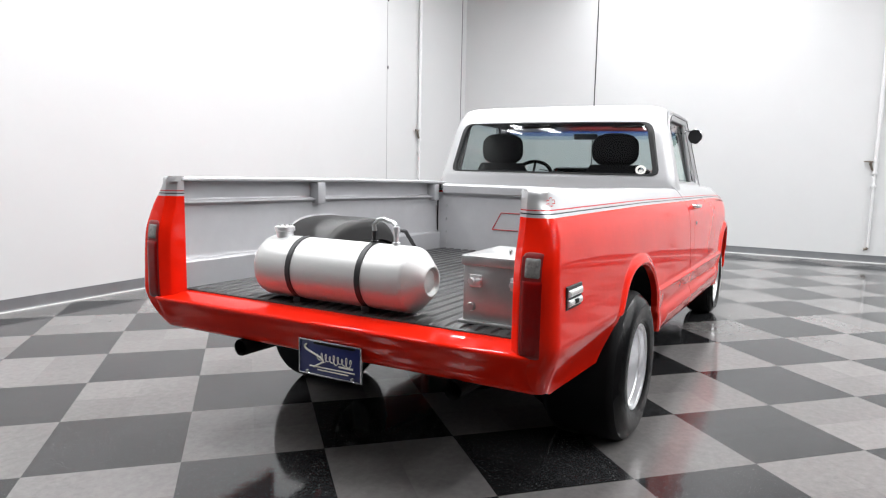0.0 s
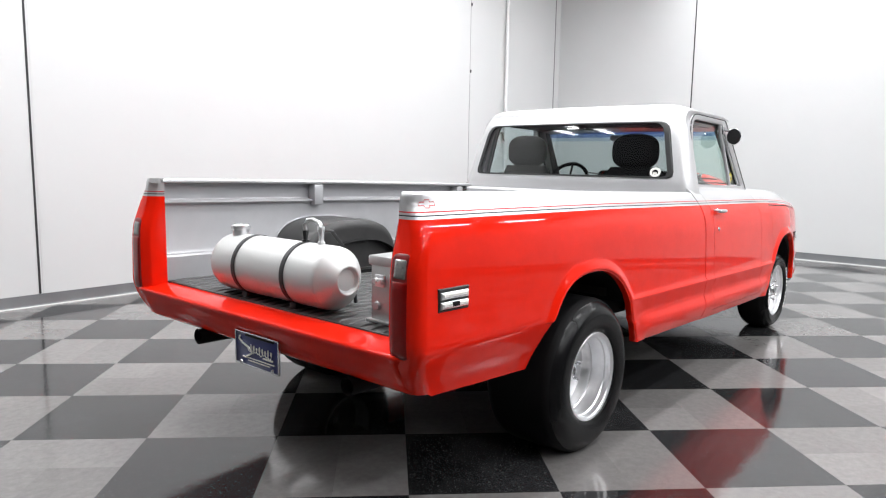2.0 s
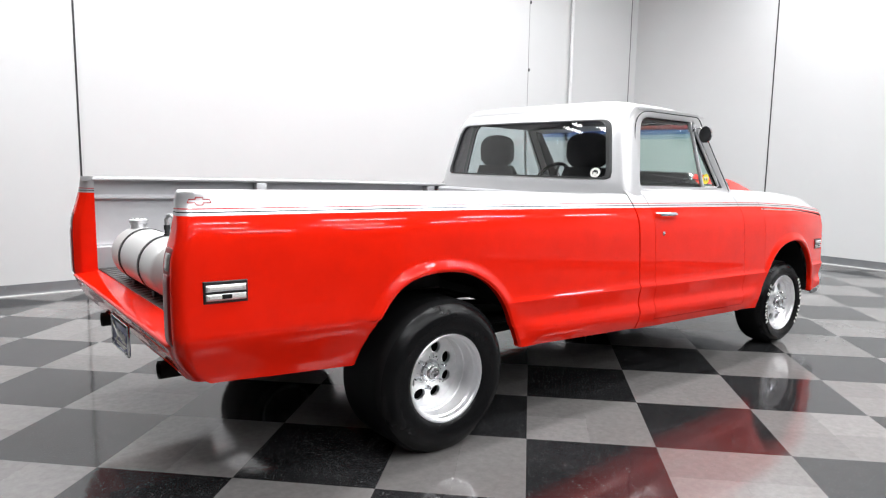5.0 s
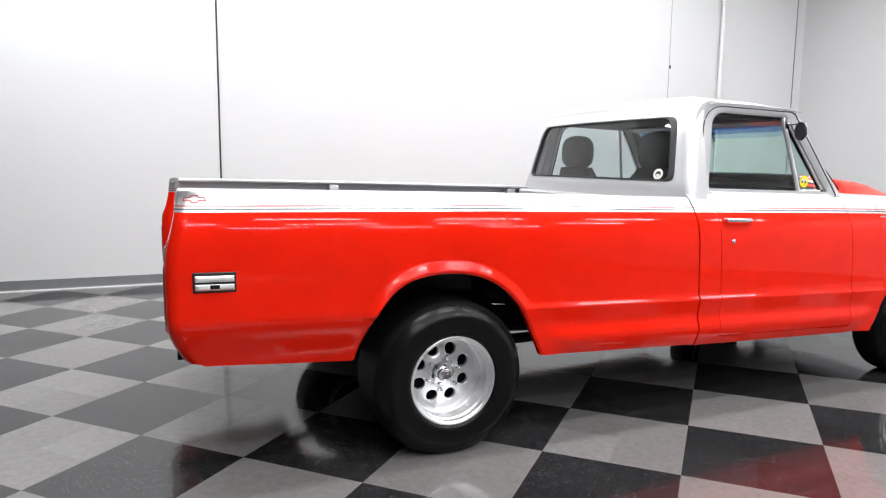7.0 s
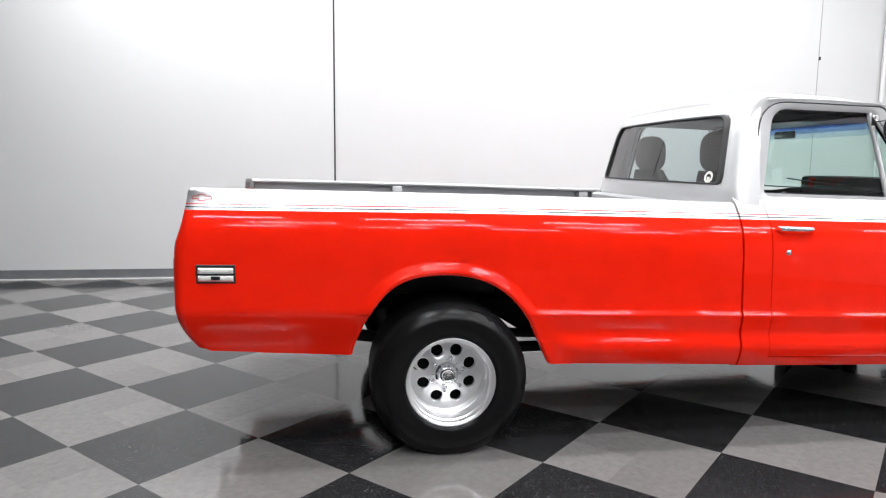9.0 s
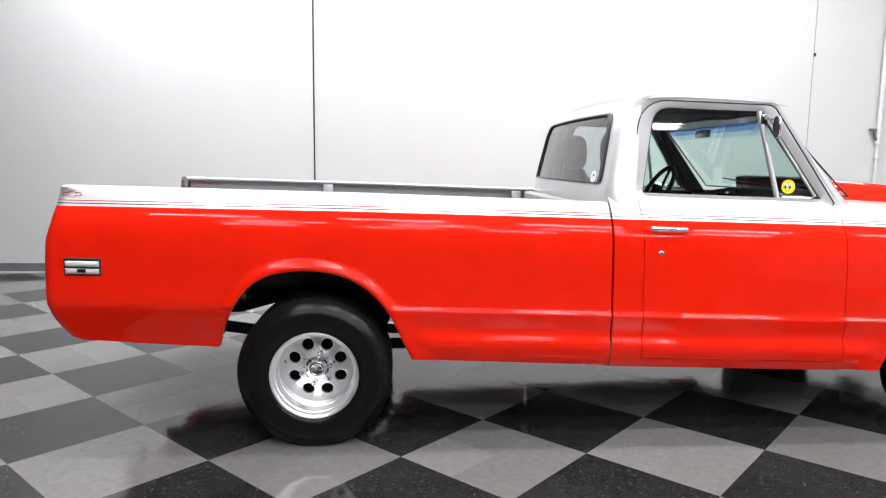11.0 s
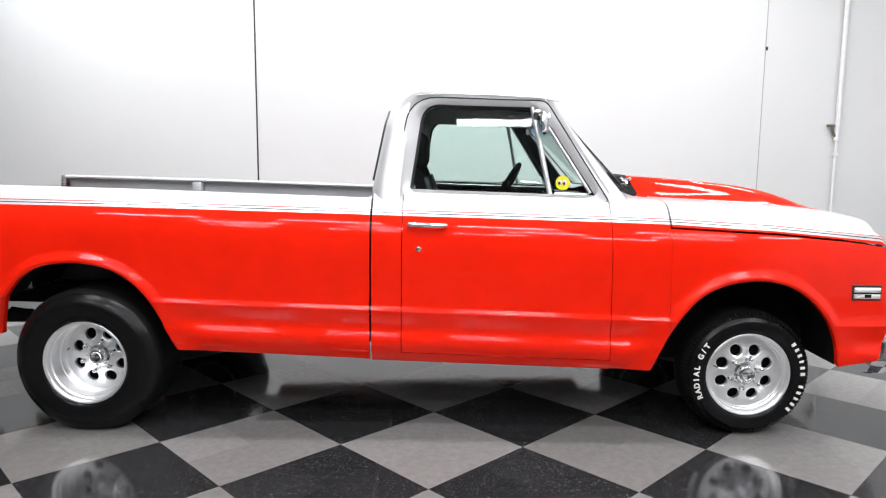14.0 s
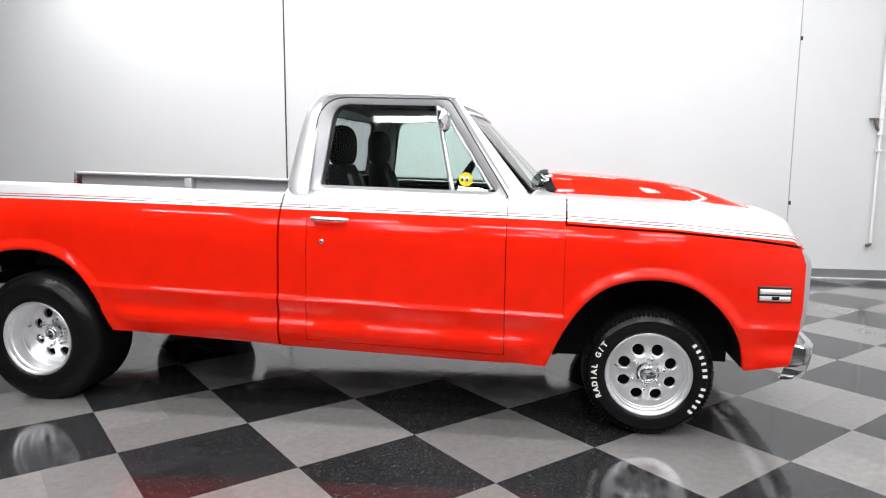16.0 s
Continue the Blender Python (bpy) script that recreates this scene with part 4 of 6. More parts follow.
def bridge(inner, outer, n):
    """Rings from an inner to an outer outline of the same number of points."""
    return [[((1 - t) * a[0] + t * b[0], (1 - t) * a[1] + t * b[1]) for a, b in zip(inner, outer)] for t in np.linspace(0, 1, n)]


def shrink(loop, d):
    cx = sum(p[0] for p in loop) / len(loop)
    cz = sum(p[1] for p in loop) / len(loop)
    out = []
    for x, z in loop:
        v = np.array((x - cx, z - cz))
        L = np.linalg.norm(v)
        out.append(tuple(np.array((x, z)) - v / L * d))
    return out


rear_win = rounded([(-0.770, 1.266), (0.770, 1.266), (0.695, 1.624), (-0.695, 1.624)], [0.04, 0.04, 0.07, 0.07])
NB = 120


def boundary_match(inner, cx, cz, x0, x1, z0, z1):
    """For each inner point, a point of the rectangle's rim in the same direction."""
    out = []
    for x, z in inner:
        dx, dz = x - cx, z - cz
        k = min((x1 - cx) / dx if dx > 1e-9 else 9e9, (x0 - cx) / dx if dx < -1e-9 else 9e9, (z1 - cz) / dz if dz > 1e-9 else 9e9, (z0 - cz) / dz if dz < -1e-9 else 9e9)
        out.append((cx + dx * k, cz + dz * k))
    return out


inner = resample(rear_win, NB)
SE = 1.0
outer = boundary_match([((x / 0.74) * 0.9, 1.42 + (z - 1.437) * 1.3) for x, z in inner], 0, 1.42, -SE, SE, 1.13, 1.690)
bm = bmesh.new()
rings = bridge(inner, outer, 14)
grid(bm, [[cab_rim(s, z) if k else cab_skin(s, z) for s, z in r] for k, r in enumerate(rings)], close=True)
back = tpart("cab_back", bm, SILVER, None, "silver cab back panel", 40)
bm = bmesh.new()
g1 = resample(shrink(rear_win, -0.006), NB)
g2 = resample(shrink(rear_win, 0.036), NB)
out = Vector((-0.010, 0, 0))
grid(bm, [[cab_skin(*p) for p in g1], [cab_skin(*p) + out for p in resample(shrink(rear_win, 0.004), NB)], [cab_skin(*p) + out for p in resample(shrink(rear_win, 0.028), NB)], [cab_skin(*p) for p in g2]], close=True)
tpart("rear_window_seal", bm, GASKET, back, "black rubber window seal")
bm = bmesh.new()
pane = [[cab_skin(s * (0.775 - 0.070 * (z - 1.25) / 0.37), z) + Vector((0.004, 0, 0)) for s in np.linspace(-1, 1, 24)] for z in np.linspace(1.25, 1.622, 10)]
grid(bm, pane)
rear_glass = tpart("rear_window", bm, GLASS_REAR, back, "tinted curved rear window")
rear_glass.visible_shadow = False
# round pale decal in the rear window's corner
bm = bmesh.new()
ring = [[cab_skin(0.655 + 0.035 * k * math.cos(t), 1.302 + 0.030 * k * math.sin(t)) - Vector((0.003, 0, 0)) for t in np.linspace(0, 2 * math.pi, 20, endpoint=False)] for k in (1.0, 0.55)]
grid(bm, ring, close=True)
box(bm, cab_skin(0.667, 1.293) - Vector((0.004, 0.0, 0.006)), cab_skin(0.643, 1.309) - Vector((0.003, 0, 0.006)))
tpart("decal", bm, WHITE_INK, back, "round white decal")
# roof
bm = bmesh.new()
def roof_rim(z):
    """Outline of the cab top at height z, from the rear skin round to the header, as (x, w)."""
    W = w_cab(z)
    half = []
    for t in np.linspace(0, 1, 26):
        p = cab_rim(t, z)
        half.append((p.x, abs(p.y - YC)))
    xf = 1.882
    half += [(x, W - 0.012 * (x - 1.2)) for x in np.linspace(1.25, xf - 0.07, 10)]
    half += [(xf - 0.06 + 0.06 * math.sin(t), W - 0.085 + 0.075 * math.cos(t)) for t in np.linspace(0.2, math.pi / 2, 6)]
    half += [(xf + 0.036 * (1 - (w / 0.70) ** 2), w) for w in np.linspace(W - 0.10, 0.0, 12)]
    return half


rings = []
base_rim = roof_rim(1.690)
for k, z in ((1.0, 1.683), (0.9995, 1.688), (0.993, 1.698), (0.981, 1.709), (0.963, 1.7195), (0.938, 1.7285), (0.905, 1.735), (0.86, 1.741), (0.78, 1.747), (0.62, 1.752), (0.40, 1.756), (0.2, 1.758), (0.02, 1.759)):
    ring = []
    for x, w in base_rim:
        xx, ww = 1.46 + (x - 1.46) * k, w * k
        drop = 0.048 * max(0.0, (xx - 1.5) / 0.5) ** 2
        ring.append((xx, ww, z - drop))
    rings.append([P(*p) for p in ring] + [P(p[0], -p[1], p[2]) for p in reversed(ring[1:-1])])
vs = grid(bm, rings, close=True)
bm.faces.new(vs[-1])
roof = tpart("roof", bm, SILVER, None, "silver white domed steel roof", 60)
bm = bmesh.new()
lip = []
for dx, dz in ((-0.10, 0.010), (-0.03, 0.004), (0.022, -0.018), (0.034, -0.028), (0.028, -0.034), (-0.02, -0.026), (-0.10, -0.012)):
    lip.append([P(1.880 + 0.042 * (1 - (w / 0.74) ** 2) + dx, w, 1.652 + dz + 0.012 * (1 - (w / 0.74) ** 2)) for w in np.linspace(-0.72, 0.72, 21)])
grid(bm, lip)
tpart("roof_visor", bm, SILVER, roof, "silver overhanging roof lip")
bm = bmesh.new()
grid(bm, [[P(x, w, 1.665 - 0.03 * (w / 0.7) ** 2) for w in np.linspace(-0.70, 0.70, 9)] for x in (1.08, 1.5, 1.86)])
tpart("headliner", bm, INTERIOR_GREY, roof, "grey headliner")


def w_door(z):
    return 0.832 - 0.156 * (z - 1.22)


side_win = rounded([(1.168, 1.222), (2.090, 1.222), (1.800, 1.655), (1.232, 1.652)], [0.02, 0.02, 0.02, 0.085])
side_out = rounded([(1.105, 1.205), (2.150, 1.205), (1.838, 1.688), (1.160, 1.686)], [0.01, 0.02, 0.03, 0.15])
for side in (1, -1):
    a = resample(side_win, 100)
    b = resample(side_out, 100)
    k0 = min(range(100), key=lambda i: (b[i][0] - a[0][0]) ** 2 + (b[i][1] - a[0][1]) ** 2)
    b = b[k0:] + b[:k0]
    bm = bmesh.new()

    def dp(p, o=0.0):
        return P(p[0], side * (w_door(p[1]) + o), p[1])

    rr = bridge(a, b, 6)
    offs = [0.010, 0.014, 0.017, 0.020, 0.022, 0.023]
    grid(bm, [[dp(p, -0.03) for p in rr[0]]] + [[dp(p, o) for p in r] for r, o in zip(rr, offs)] + [[dp(p, -0.02) for p in rr[-1]]], close=True)
    frame_part = tpart("door_frame", bm, SILVER, None, "silver painted upper door frame", 25)
    # cab skin that shows in the gap round the door frame
    bm = bmesh.new()
    g0 = [(p[0] + 0.012 * (1 if p[0] < 1.5 else -1), p[1] - 0.012) for p in b]
    g1 = [(max(1.085 + (p[1] - 1.2) * 0.06, p[0] - 0.05) if p[0] < 1.5 else p[0] + 0.01, min(p[1] + 0.03, 1.712)) for p in b]
    grid(bm, [[dp(p, 0.004) for p in g0], [dp(p, 0.014) for p in b], [dp(p, 0.016) for p in g1]], close=True)
    tpart("cab_side", bm, SILVER, None, "silver cab side round the door")
    # dark seal round the glass
    bm = bmesh.new()
    r1, r2 = resample(side_win, 100), resample(shrink(side_win, 0.013), 100)
    grid(bm, [[dp(p, -0.006) for p in r1], [dp(p, -0.012) for p in r2], [dp(p, -0.03) for p in r2]], close=True)
    tpart("window_seal", bm, GASKET, frame_part, "black window seal")
    # black tube drawn as the shade in the door frame's gap, with drip rail above
    bm = bmesh.new()
    raw = resample(side_out, 160)
    start = next(i for i, p in enumerate(raw) if p[0] > 2.125)
    tube(bm, [dp(p, 0.0235) for p in raw[start:]], 0.0034, 8)
    tpart("door_gap_line", bm, GASKET, frame_part, "black line for the shade in the door gap")
    bm = bmesh.new()
    tube(bm, [P(x, side * (w_door(z) + 0.024), z) for x, z in ((1.20, 1.692), (1.25, 1.700), (1.33, 1.704), (1.55, 1.706), (1.80, 1.702), (1.90, 1.688))], 0.0032, 8)
    tpart("drip_rail", bm, SILVER, roof, "silver drip rail")
    # vent window divider, vent frame, latch
    bm = bmesh.new()
    tube(bm, [dp((1.772, 1.655), 0.0), dp((1.862, 1.222), 0.0)], 0.013, 10)
    tpart("vent_divider", bm, POLISHED, frame_part, "bright vent window bar")
    bm = bmesh.new()
    tube(bm, [dp((1.808, 1.630), -0.004), dp((2.060, 1.245), -0.004), dp((2.035, 1.236), -0.004), dp((1.885, 1.236), -0.004)], 0.008, 8)
    tpart("vent_frame", bm, POLISHED, frame_part, "bright metal vent window frame")
    bm = bmesh.new()
    tube(bm, [dp((1.885, 1.252), -0.02), dp((1.93, 1.246), -0.02), dp((2.01, 1.245), -0.02)], 0.0055, 8)
    tpart("vent_latch", bm, CHROME, frame_part, "chrome vent window latch")
    # panes
    for nm, poly, lab in (("door_glass", [(1.150, 1.215), (1.864, 1.215), (1.774, 1.660), (1.210, 1.660)], "green tinted door window"), ("vent_glass", [(1.864, 1.215), (2.097, 1.215), (1.802, 1.660), (1.774, 1.660)], "green tinted triangular vent window")):
        bm = bmesh.new()
        f = bm.faces.new([bm.verts.new(dp(p, -0.014)) for p in poly])
        g = tpart(nm, bm, GLASS_SIDE, frame_part, lab)
        g.visible_shadow = False
    # cab side skin between the corner and the door frame, and the windscreen pillar
    bm = bmesh.new()
    rows = []
    for t in np.linspace(0, 1, 12):
        z = 1.205 + t * 0.49
        xd = float(np.interp(z, [1.205, 1.62, 1.66, 1.695], [2.130, 1.850, 1.832, 1.818]))
        xw = float(np.interp(z, [1.205, 1.62, 1.695], [2.262, 1.925, 1.870]))
        wd = w_door(z)
        rows.append([P(xd, side * (wd - 0.03), z), P(xd, side * (wd + 0.010), z), P(xd + 0.012, side * (wd + 0.020), z), P((xd + xw) / 2, side * (wd + 0.012), z), P(xw - 0.012, side * (wd - 0.020), z), P(xw, side * (wd - 0.045), z), P(xw - 0.03, side * (wd - 0.075), z), P(xd, side * (wd - 0.06), z)])
    grid(bm, rows)
    tpart("windscreen_pillar", bm, SILVER, None, "silver windscreen pillar")
    bm = bmesh.new()
    grid(bm, [[r[7] + Vector((-0.004, side * 0.004, 0)), r[6] + Vector((-0.002, side * 0.006, 0)), r[5] + Vector((-0.012, side * 0.010, 0))] for r in rows])
    tpart("pillar_trim", bm, INTERIOR, None, "black inner pillar trim")
    # round clip-on mirror
    c = Vector((1.825, YC - side * 0.855, 1.525))
    bm = bmesh.new()
    lathe(bm, [(0.0, -0.017), (0.030, -0.015), (0.048, -0.008), (0.055, 0.0), (0.056, 0.006), (0.052, 0.008)], (0, 0, 0), "x", 28)
    rot = Matrix.Rotation(radians(-17 * side), 4, "Z")
    for v in bm.verts:
        v.co = c + rot @ Vector((-v.co.x, v.co.y, v.co.z))
    if side == 1:
        mirror = tpart("door_mirror", bm, CHROME, None, "small round chrome door mirror")
        bm = bmesh.new()
        tube(bm, [P(1.80, 0.760, 1.62), P(1.805, 0.80, 1.615), c + Vector((0.02, 0.03, 0.045)), c + Vector((0.015, 0, 0.02))], 0.006, 8)
        box(bm, P(1.785, 0.775, 1.59) - Vector((0.01, 0.012, 0)), P(1.80, 0.760, 1.645) + Vector((0.012, 0.01, 0)), 0.004)
        tpart("mirror_bracket", bm, CHROME, mirror, "chrome mirror clamp")
        bm = bmesh.new()
        lathe(bm, [(0.0, 0.0), (0.052, 0.0), (0.053, 0.004)], (0, 0, 0), "x", 28)
        for v in bm.verts:
            v.co = c + rot @ Vector((-v.co.x - 0.008, v.co.y, v.co.z))
        # The mirror's dark reflection is put in as flat black.
        tpart("mirror_face", bm, GASKET, mirror, "mirror face, black for the dark reflection in it")
    else:
        bm.free()

# decal on the right vent window
bm = bmesh.new()
cx, cz = 1.925, 1.290
ring = [P(cx + 0.036 * math.cos(t), w_door(cz) - 0.009, cz + 0.036 * math.sin(t)) for t in np.linspace(0, 2 * math.pi, 28, endpoint=False)]
bm.faces.new([bm.verts.new(p) for p in ring])
decal = tpart("window_decal", bm, YELLOW, None, "round yellow decal on the vent window")
bm = bmesh.new()
for dx in (-0.014, 0.010):
    ring = [P(cx + dx + 0.010 * math.cos(t), w_door(cz) - 0.0075, cz + 0.004 + 0.014 * math.sin(t)) for t in np.linspace(0, 2 * math.pi, 14, endpoint=False)]
    bm.faces.new([bm.verts.new(p) for p in ring])
tpart("decal_spots", bm, WHITE_INK, decal, "two pale spots")
bm = bmesh.new()
for dx in (-0.017, 0.007):
    ring = [P(cx + dx + 0.0055 * math.cos(t), w_door(cz) - 0.0062, cz - 0.002 + 0.008 * math.sin(t)) for t in np.linspace(0, 2 * math.pi, 12, endpoint=False)]
    bm.faces.new([bm.verts.new(p) for p in ring])
tpart("decal_marks", bm, GASKET, decal, "two dark marks")

# windscreen with blue shade band and black seal


def screen(u, t):
    """u from -1 to 1 across, t from the foot to the head."""
    z = 1.252 + t * 0.411
    w = 0.788 - 0.085 * t
    x = 2.255 - 0.378 * t + (0.085 - 0.050 * t) * (1 - u * u)
    return P(x, w * u, z)


bm = bmesh.new()
ts = [0, 0.2, 0.4, 0.6, 0.76, 0.83, 0.89, 1.0]
grid(bm, [[screen(u, t) for u in np.linspace(-1, 1, 21)] for t in ts], [0, 0, 0, 0, 1, 2, 3])
ws_glass = tpart("windscreen", bm, [GLASS_SIDE, GLASS_BAND_PALE, GLASS_BAND_MID, GLASS_BAND], None, "green tinted curved windscreen with blue shade band")
ws_glass.visible_shadow = False
bm = bmesh.new()
loop = [screen(u, 0.0) for u in np.linspace(-1, 1, 21)] + [screen(1, t) for t in np.linspace(0.05, 0.95, 10)] + [screen(u, 1.0) for u in np.linspace(1, -1, 21)] + [screen(-1, t) for t in np.linspace(0.95, 0.05, 10)]
tube(bm, loop + [loop[0]], 0.0045, 8, caps=False)
tpart("windscreen_seal", bm, GASKET, ws_glass, "black windscreen seal")
for sd, u0 in ((1, 0.75), (-1, -0.1)):
    bm = bmesh.new()
    tube(bm, [screen(u0, 0.02) + Vector((0.02, 0, 0.02)), screen(u0 - 0.3, 0.06) + Vector((0.012, 0, 0.014)), screen(u0 - 0.6, 0.12) + Vector((0.012, 0, 0.012))], 0.005, 6)
    tpart("wiper", bm, GASKET, None, "black wiper")

# cowl, hood, scoop
bm = bmesh.new()
grid(bm, [[P(x + 0.080 * (1 - (w / 0.75) ** 2) * k, w, z - (z - 1.214) * min(1.0, max(0.0, (abs(w) - 0.5) / 0.26))) for w in np.linspace(-0.80, 0.80, 33)] for x, z, k in ((2.238, 1.250, 1), (2.262, 1.243, 1), (2.31, 1.228, 0.9), (2.44, 1.221, 0.0))])
tpart("cowl", bm, SILVER, None, "silver cowl panel")


def hood_top(x):
    return float(np.interp(x, [2.43, 2.95, 3.25, 3.40, 3.47, 3.495, 3.52, 3.55], [1.222, 1.212, 1.194, 1.179, 1.168, 1.158, 1.132, 1.09]))


bm = bmesh.new()
xs = list(np.linspace(2.437, 3.44, 36)) + [3.46, 3.48, 3.495, 3.51, 3.52, 3.53, 3.54]
table = []
for x in xs:
    t = hood_top(x)
    zl = hood_low(x)
    s = stripe(x)
    half = [(0.0, t + 0.012), (0.25, t + 0.010), (0.50, t + 0.005), (0.70, t), (0.80, t - 0.006), (0.845, t - 0.016), (0.872, t - 0.032), (0.890, min(t - 0.05, s + 0.045))]
    pts = [(w - (taper(x) * w / 0.89), z) for w, z in half]
    for d in BANDS:
        z = min(s + d, t - 0.055 - (0.017 - d))
        pts.append((wbody(x, z) - 0.003, z))
    pts.append((wbody(x, zl) - 0.001, zl))
    table.append(pts)
hm = [0] * 8 + [2, 0, 3, 0, 1]
for side in (1, -1):
    rows = [[P(x + 0.075 * (1 - min(1, pts[i][0] / 0.8) ** 2) * (x - 2.434) / 1.1, side * pts[i][0], pts[i][1]) for x, pts in zip(xs, table)] for i in range(len(table[0]))]
    grid(bm, rows, hm)
edge_return(bm, lambda co: Vector((-0.01 if co.x > 3 else 0, 0, -0.03)) if abs(co.y - YC) < 0.8 else Vector((0, math.copysign(0.03, YC - co.y), -0.003)))
hood = tpart("hood", bm, PAINT, None, "silver hood with pinstriped edge", 50)



def hood_z(x, w):
    """Height of the hood's skin at x and w."""
    c = 0.075 * (1 - min(1.0, abs(w) / 0.8) ** 2) / 1.1
    return hood_top(max(2.434, (x + c * 2.434) / (1 + c))) + float(np.interp(abs(w), [0, 0.25, 0.5, 0.7], [0.012, 0.010, 0.005, 0.0]))


bm = bmesh.new()
srows = []
for x, zt, hw in smooth_curve([(2.36, 1.333, 0.40), (2.5, 1.329, 0.40), (2.7, 1.320, 0.398), (2.85, 1.310, 0.392), (2.95, 1.301, 0.388), (3.05, 1.287, 0.382), (3.12, 1.274, 0.376), (3.2, 1.254, 0.37), (3.27, 1.233, 0.363), (3.33, 1.212, 0.357), (3.37, 1.199, 0.353), (3.395, 1.191, 0.350), (3.41, 1.187, 0.348)], 5):
    lift = 0.003 + 0.006 * min(1.0, max(0.0, (3.41 - x) / 0.2))
    half = []
    for w, k in ((hw + 0.108, None), (hw + 0.097, 0.0), (hw + 0.092, 0.03), (hw + 0.066, 0.33), (hw + 0.040, 0.66), (hw + 0.014, 0.95), (hw + 0.004, 0.985), (hw - 0.012, 1.0), (hw * 0.75, 1.02), (hw * 0.4, 1.04), (0, 1.045)):
        X = x + 0.04 * (1 - (w / 0.45) ** 2) * (x - 2.3)
        skin = hood_z(X, w)
        z = skin - 0.006 if k is None else skin + lift * min(1.0, 0.3 + 2 * k) + max(0.0, zt - skin - lift) * k
        slant = 0.018 if k is None else 0.018 - 0.055 * k
        half.append((X + slant * max(0.0, 1 - (x - 2.36) / 0.3), w, z))
    srows.append([P(*p) for p in half] + [P(p[0], -p[1], p[2]) for p in reversed(half[:-1])])
grid(bm, srows)
scoop = tpart("hood_scoop", bm, RED, hood, "red cowl induction scoop open at the rear", 45)
# One black face across the scoop's rear stands for the shade inside.
bm = bmesh.new()
bm.faces.new([bm.verts.new(p + Vector((0.06, 0, -0.004))) for p in srows[0]])
tpart("scoop_shade", bm, UNDER, hood, "black sheet for the shade inside the scoop")
bm = bmesh.new()
edge = srows[0][2:-2]
grid(bm, [[p + Vector((0.01, 0, 0.003)) for p in edge], [p + Vector((-0.02, 0, 0.004)) for p in edge], [p + Vector((-0.042, 0, -0.004)) for p in edge], [p + Vector((-0.040, 0, -0.010)) for p in edge], [p + Vector((0.01, 0, -0.006)) for p in edge]])
tpart("rubber_lip", bm, UNDER, hood, "black rubber lip on the scoop mouth")
bm = bmesh.new()
random.seed(4)
for k in range(9):
    c = P(2.298 + 0.062 * random.random(), 0.385 + 0.075 * random.random(), 1.245 + 0.075 * random.random())
    d = Vector((random.uniform(-1, 1), random.uniform(-0.6, 0.6), random.uniform(-1, 1))).normalized() * 0.022
    tube(bm, [c - d, c, c + d * 0.6 + Vector((0.008, -0.004, 0.006))], 0.006 + 0.006 * random.random(), 8)
for k in range(5):
    c = P(2.345 + 0.014 * k, 0.468, 1.236 - 0.001 * k)
    lathe(bm, [(0.0, 0.008), (0.006, 0.007), (0.008, 0.0), (0.006, -0.006)], c, "y", 8)
tpart("scoop_linkage", bm, CHROME, hood, "chrome hardware in the scoop mouth")

# front panel and bumper
bm = bmesh.new()
rows = []
for z in (0.50, 0.56, 0.62, 0.66, 0.80, 0.95, 1.00, 1.03):
    xf = float(np.interp(z, [0.5, 0.62, 0.66, 0.8, 0.95, 1.0, 1.04], [3.52, 3.560, 3.585, 3.600, 3.602, 3.590, 3.555]))
    rows.append([P(xf - 0.035, -0.872, z), P(xf - 0.01, -0.865, z), P(xf, -0.847, z)] + [P(xf + 0.05 * (1 - (w / 0.847) ** 2), w, z) for w in np.linspace(-0.75, 0.75, 9)] + [P(xf, 0.847, z), P(xf - 0.01, 0.865, z), P(xf - 0.035, 0.872, z)])
grid(bm, rows)
tpart("grille_panel", bm, SILVER, None, "silver front grille surround")
bm = bmesh.new()
brow = []
for z, o in ((0.402, -0.03), (0.411, 0.0), (0.44, 0.012), (0.485, 0.016), (0.535, 0.012), (0.566, 0.003), (0.576, -0.03)):
    xw = [(x + 0.018 - (0.60 - z) * 0.27, w_) for x, w_ in ((3.515, 0.884), (3.560, 0.898), (3.590, 0.895), (3.615, 0.868), (3.64, 0.805))]
    pts = [(x + o * (0.3 if i < 2 else 1), -w_ - (o * 0.6 if i < 3 else 0)) for i, (x, w_) in enumerate(xw)] + [(3.662 + 0.06 * (1 - (w / 0.80) ** 2) + o - (0.60 - z) * 0.27, w) for w in np.linspace(-0.70, 0.70, 9)] + [(x + o * (0.3 if i < 2 else 1), w_ + (o * 0.6 if i < 3 else 0)) for i, (x, w_) in reversed(list(enumerate(xw)))]
    brow.append([P(x, w, z) for x, w in pts])
grid(bm, brow)
edge_return(bm, lambda co: Vector((-0.006, 0, 0)))
tpart("front_bumper", bm, CHROME, None, "chrome front bumper")

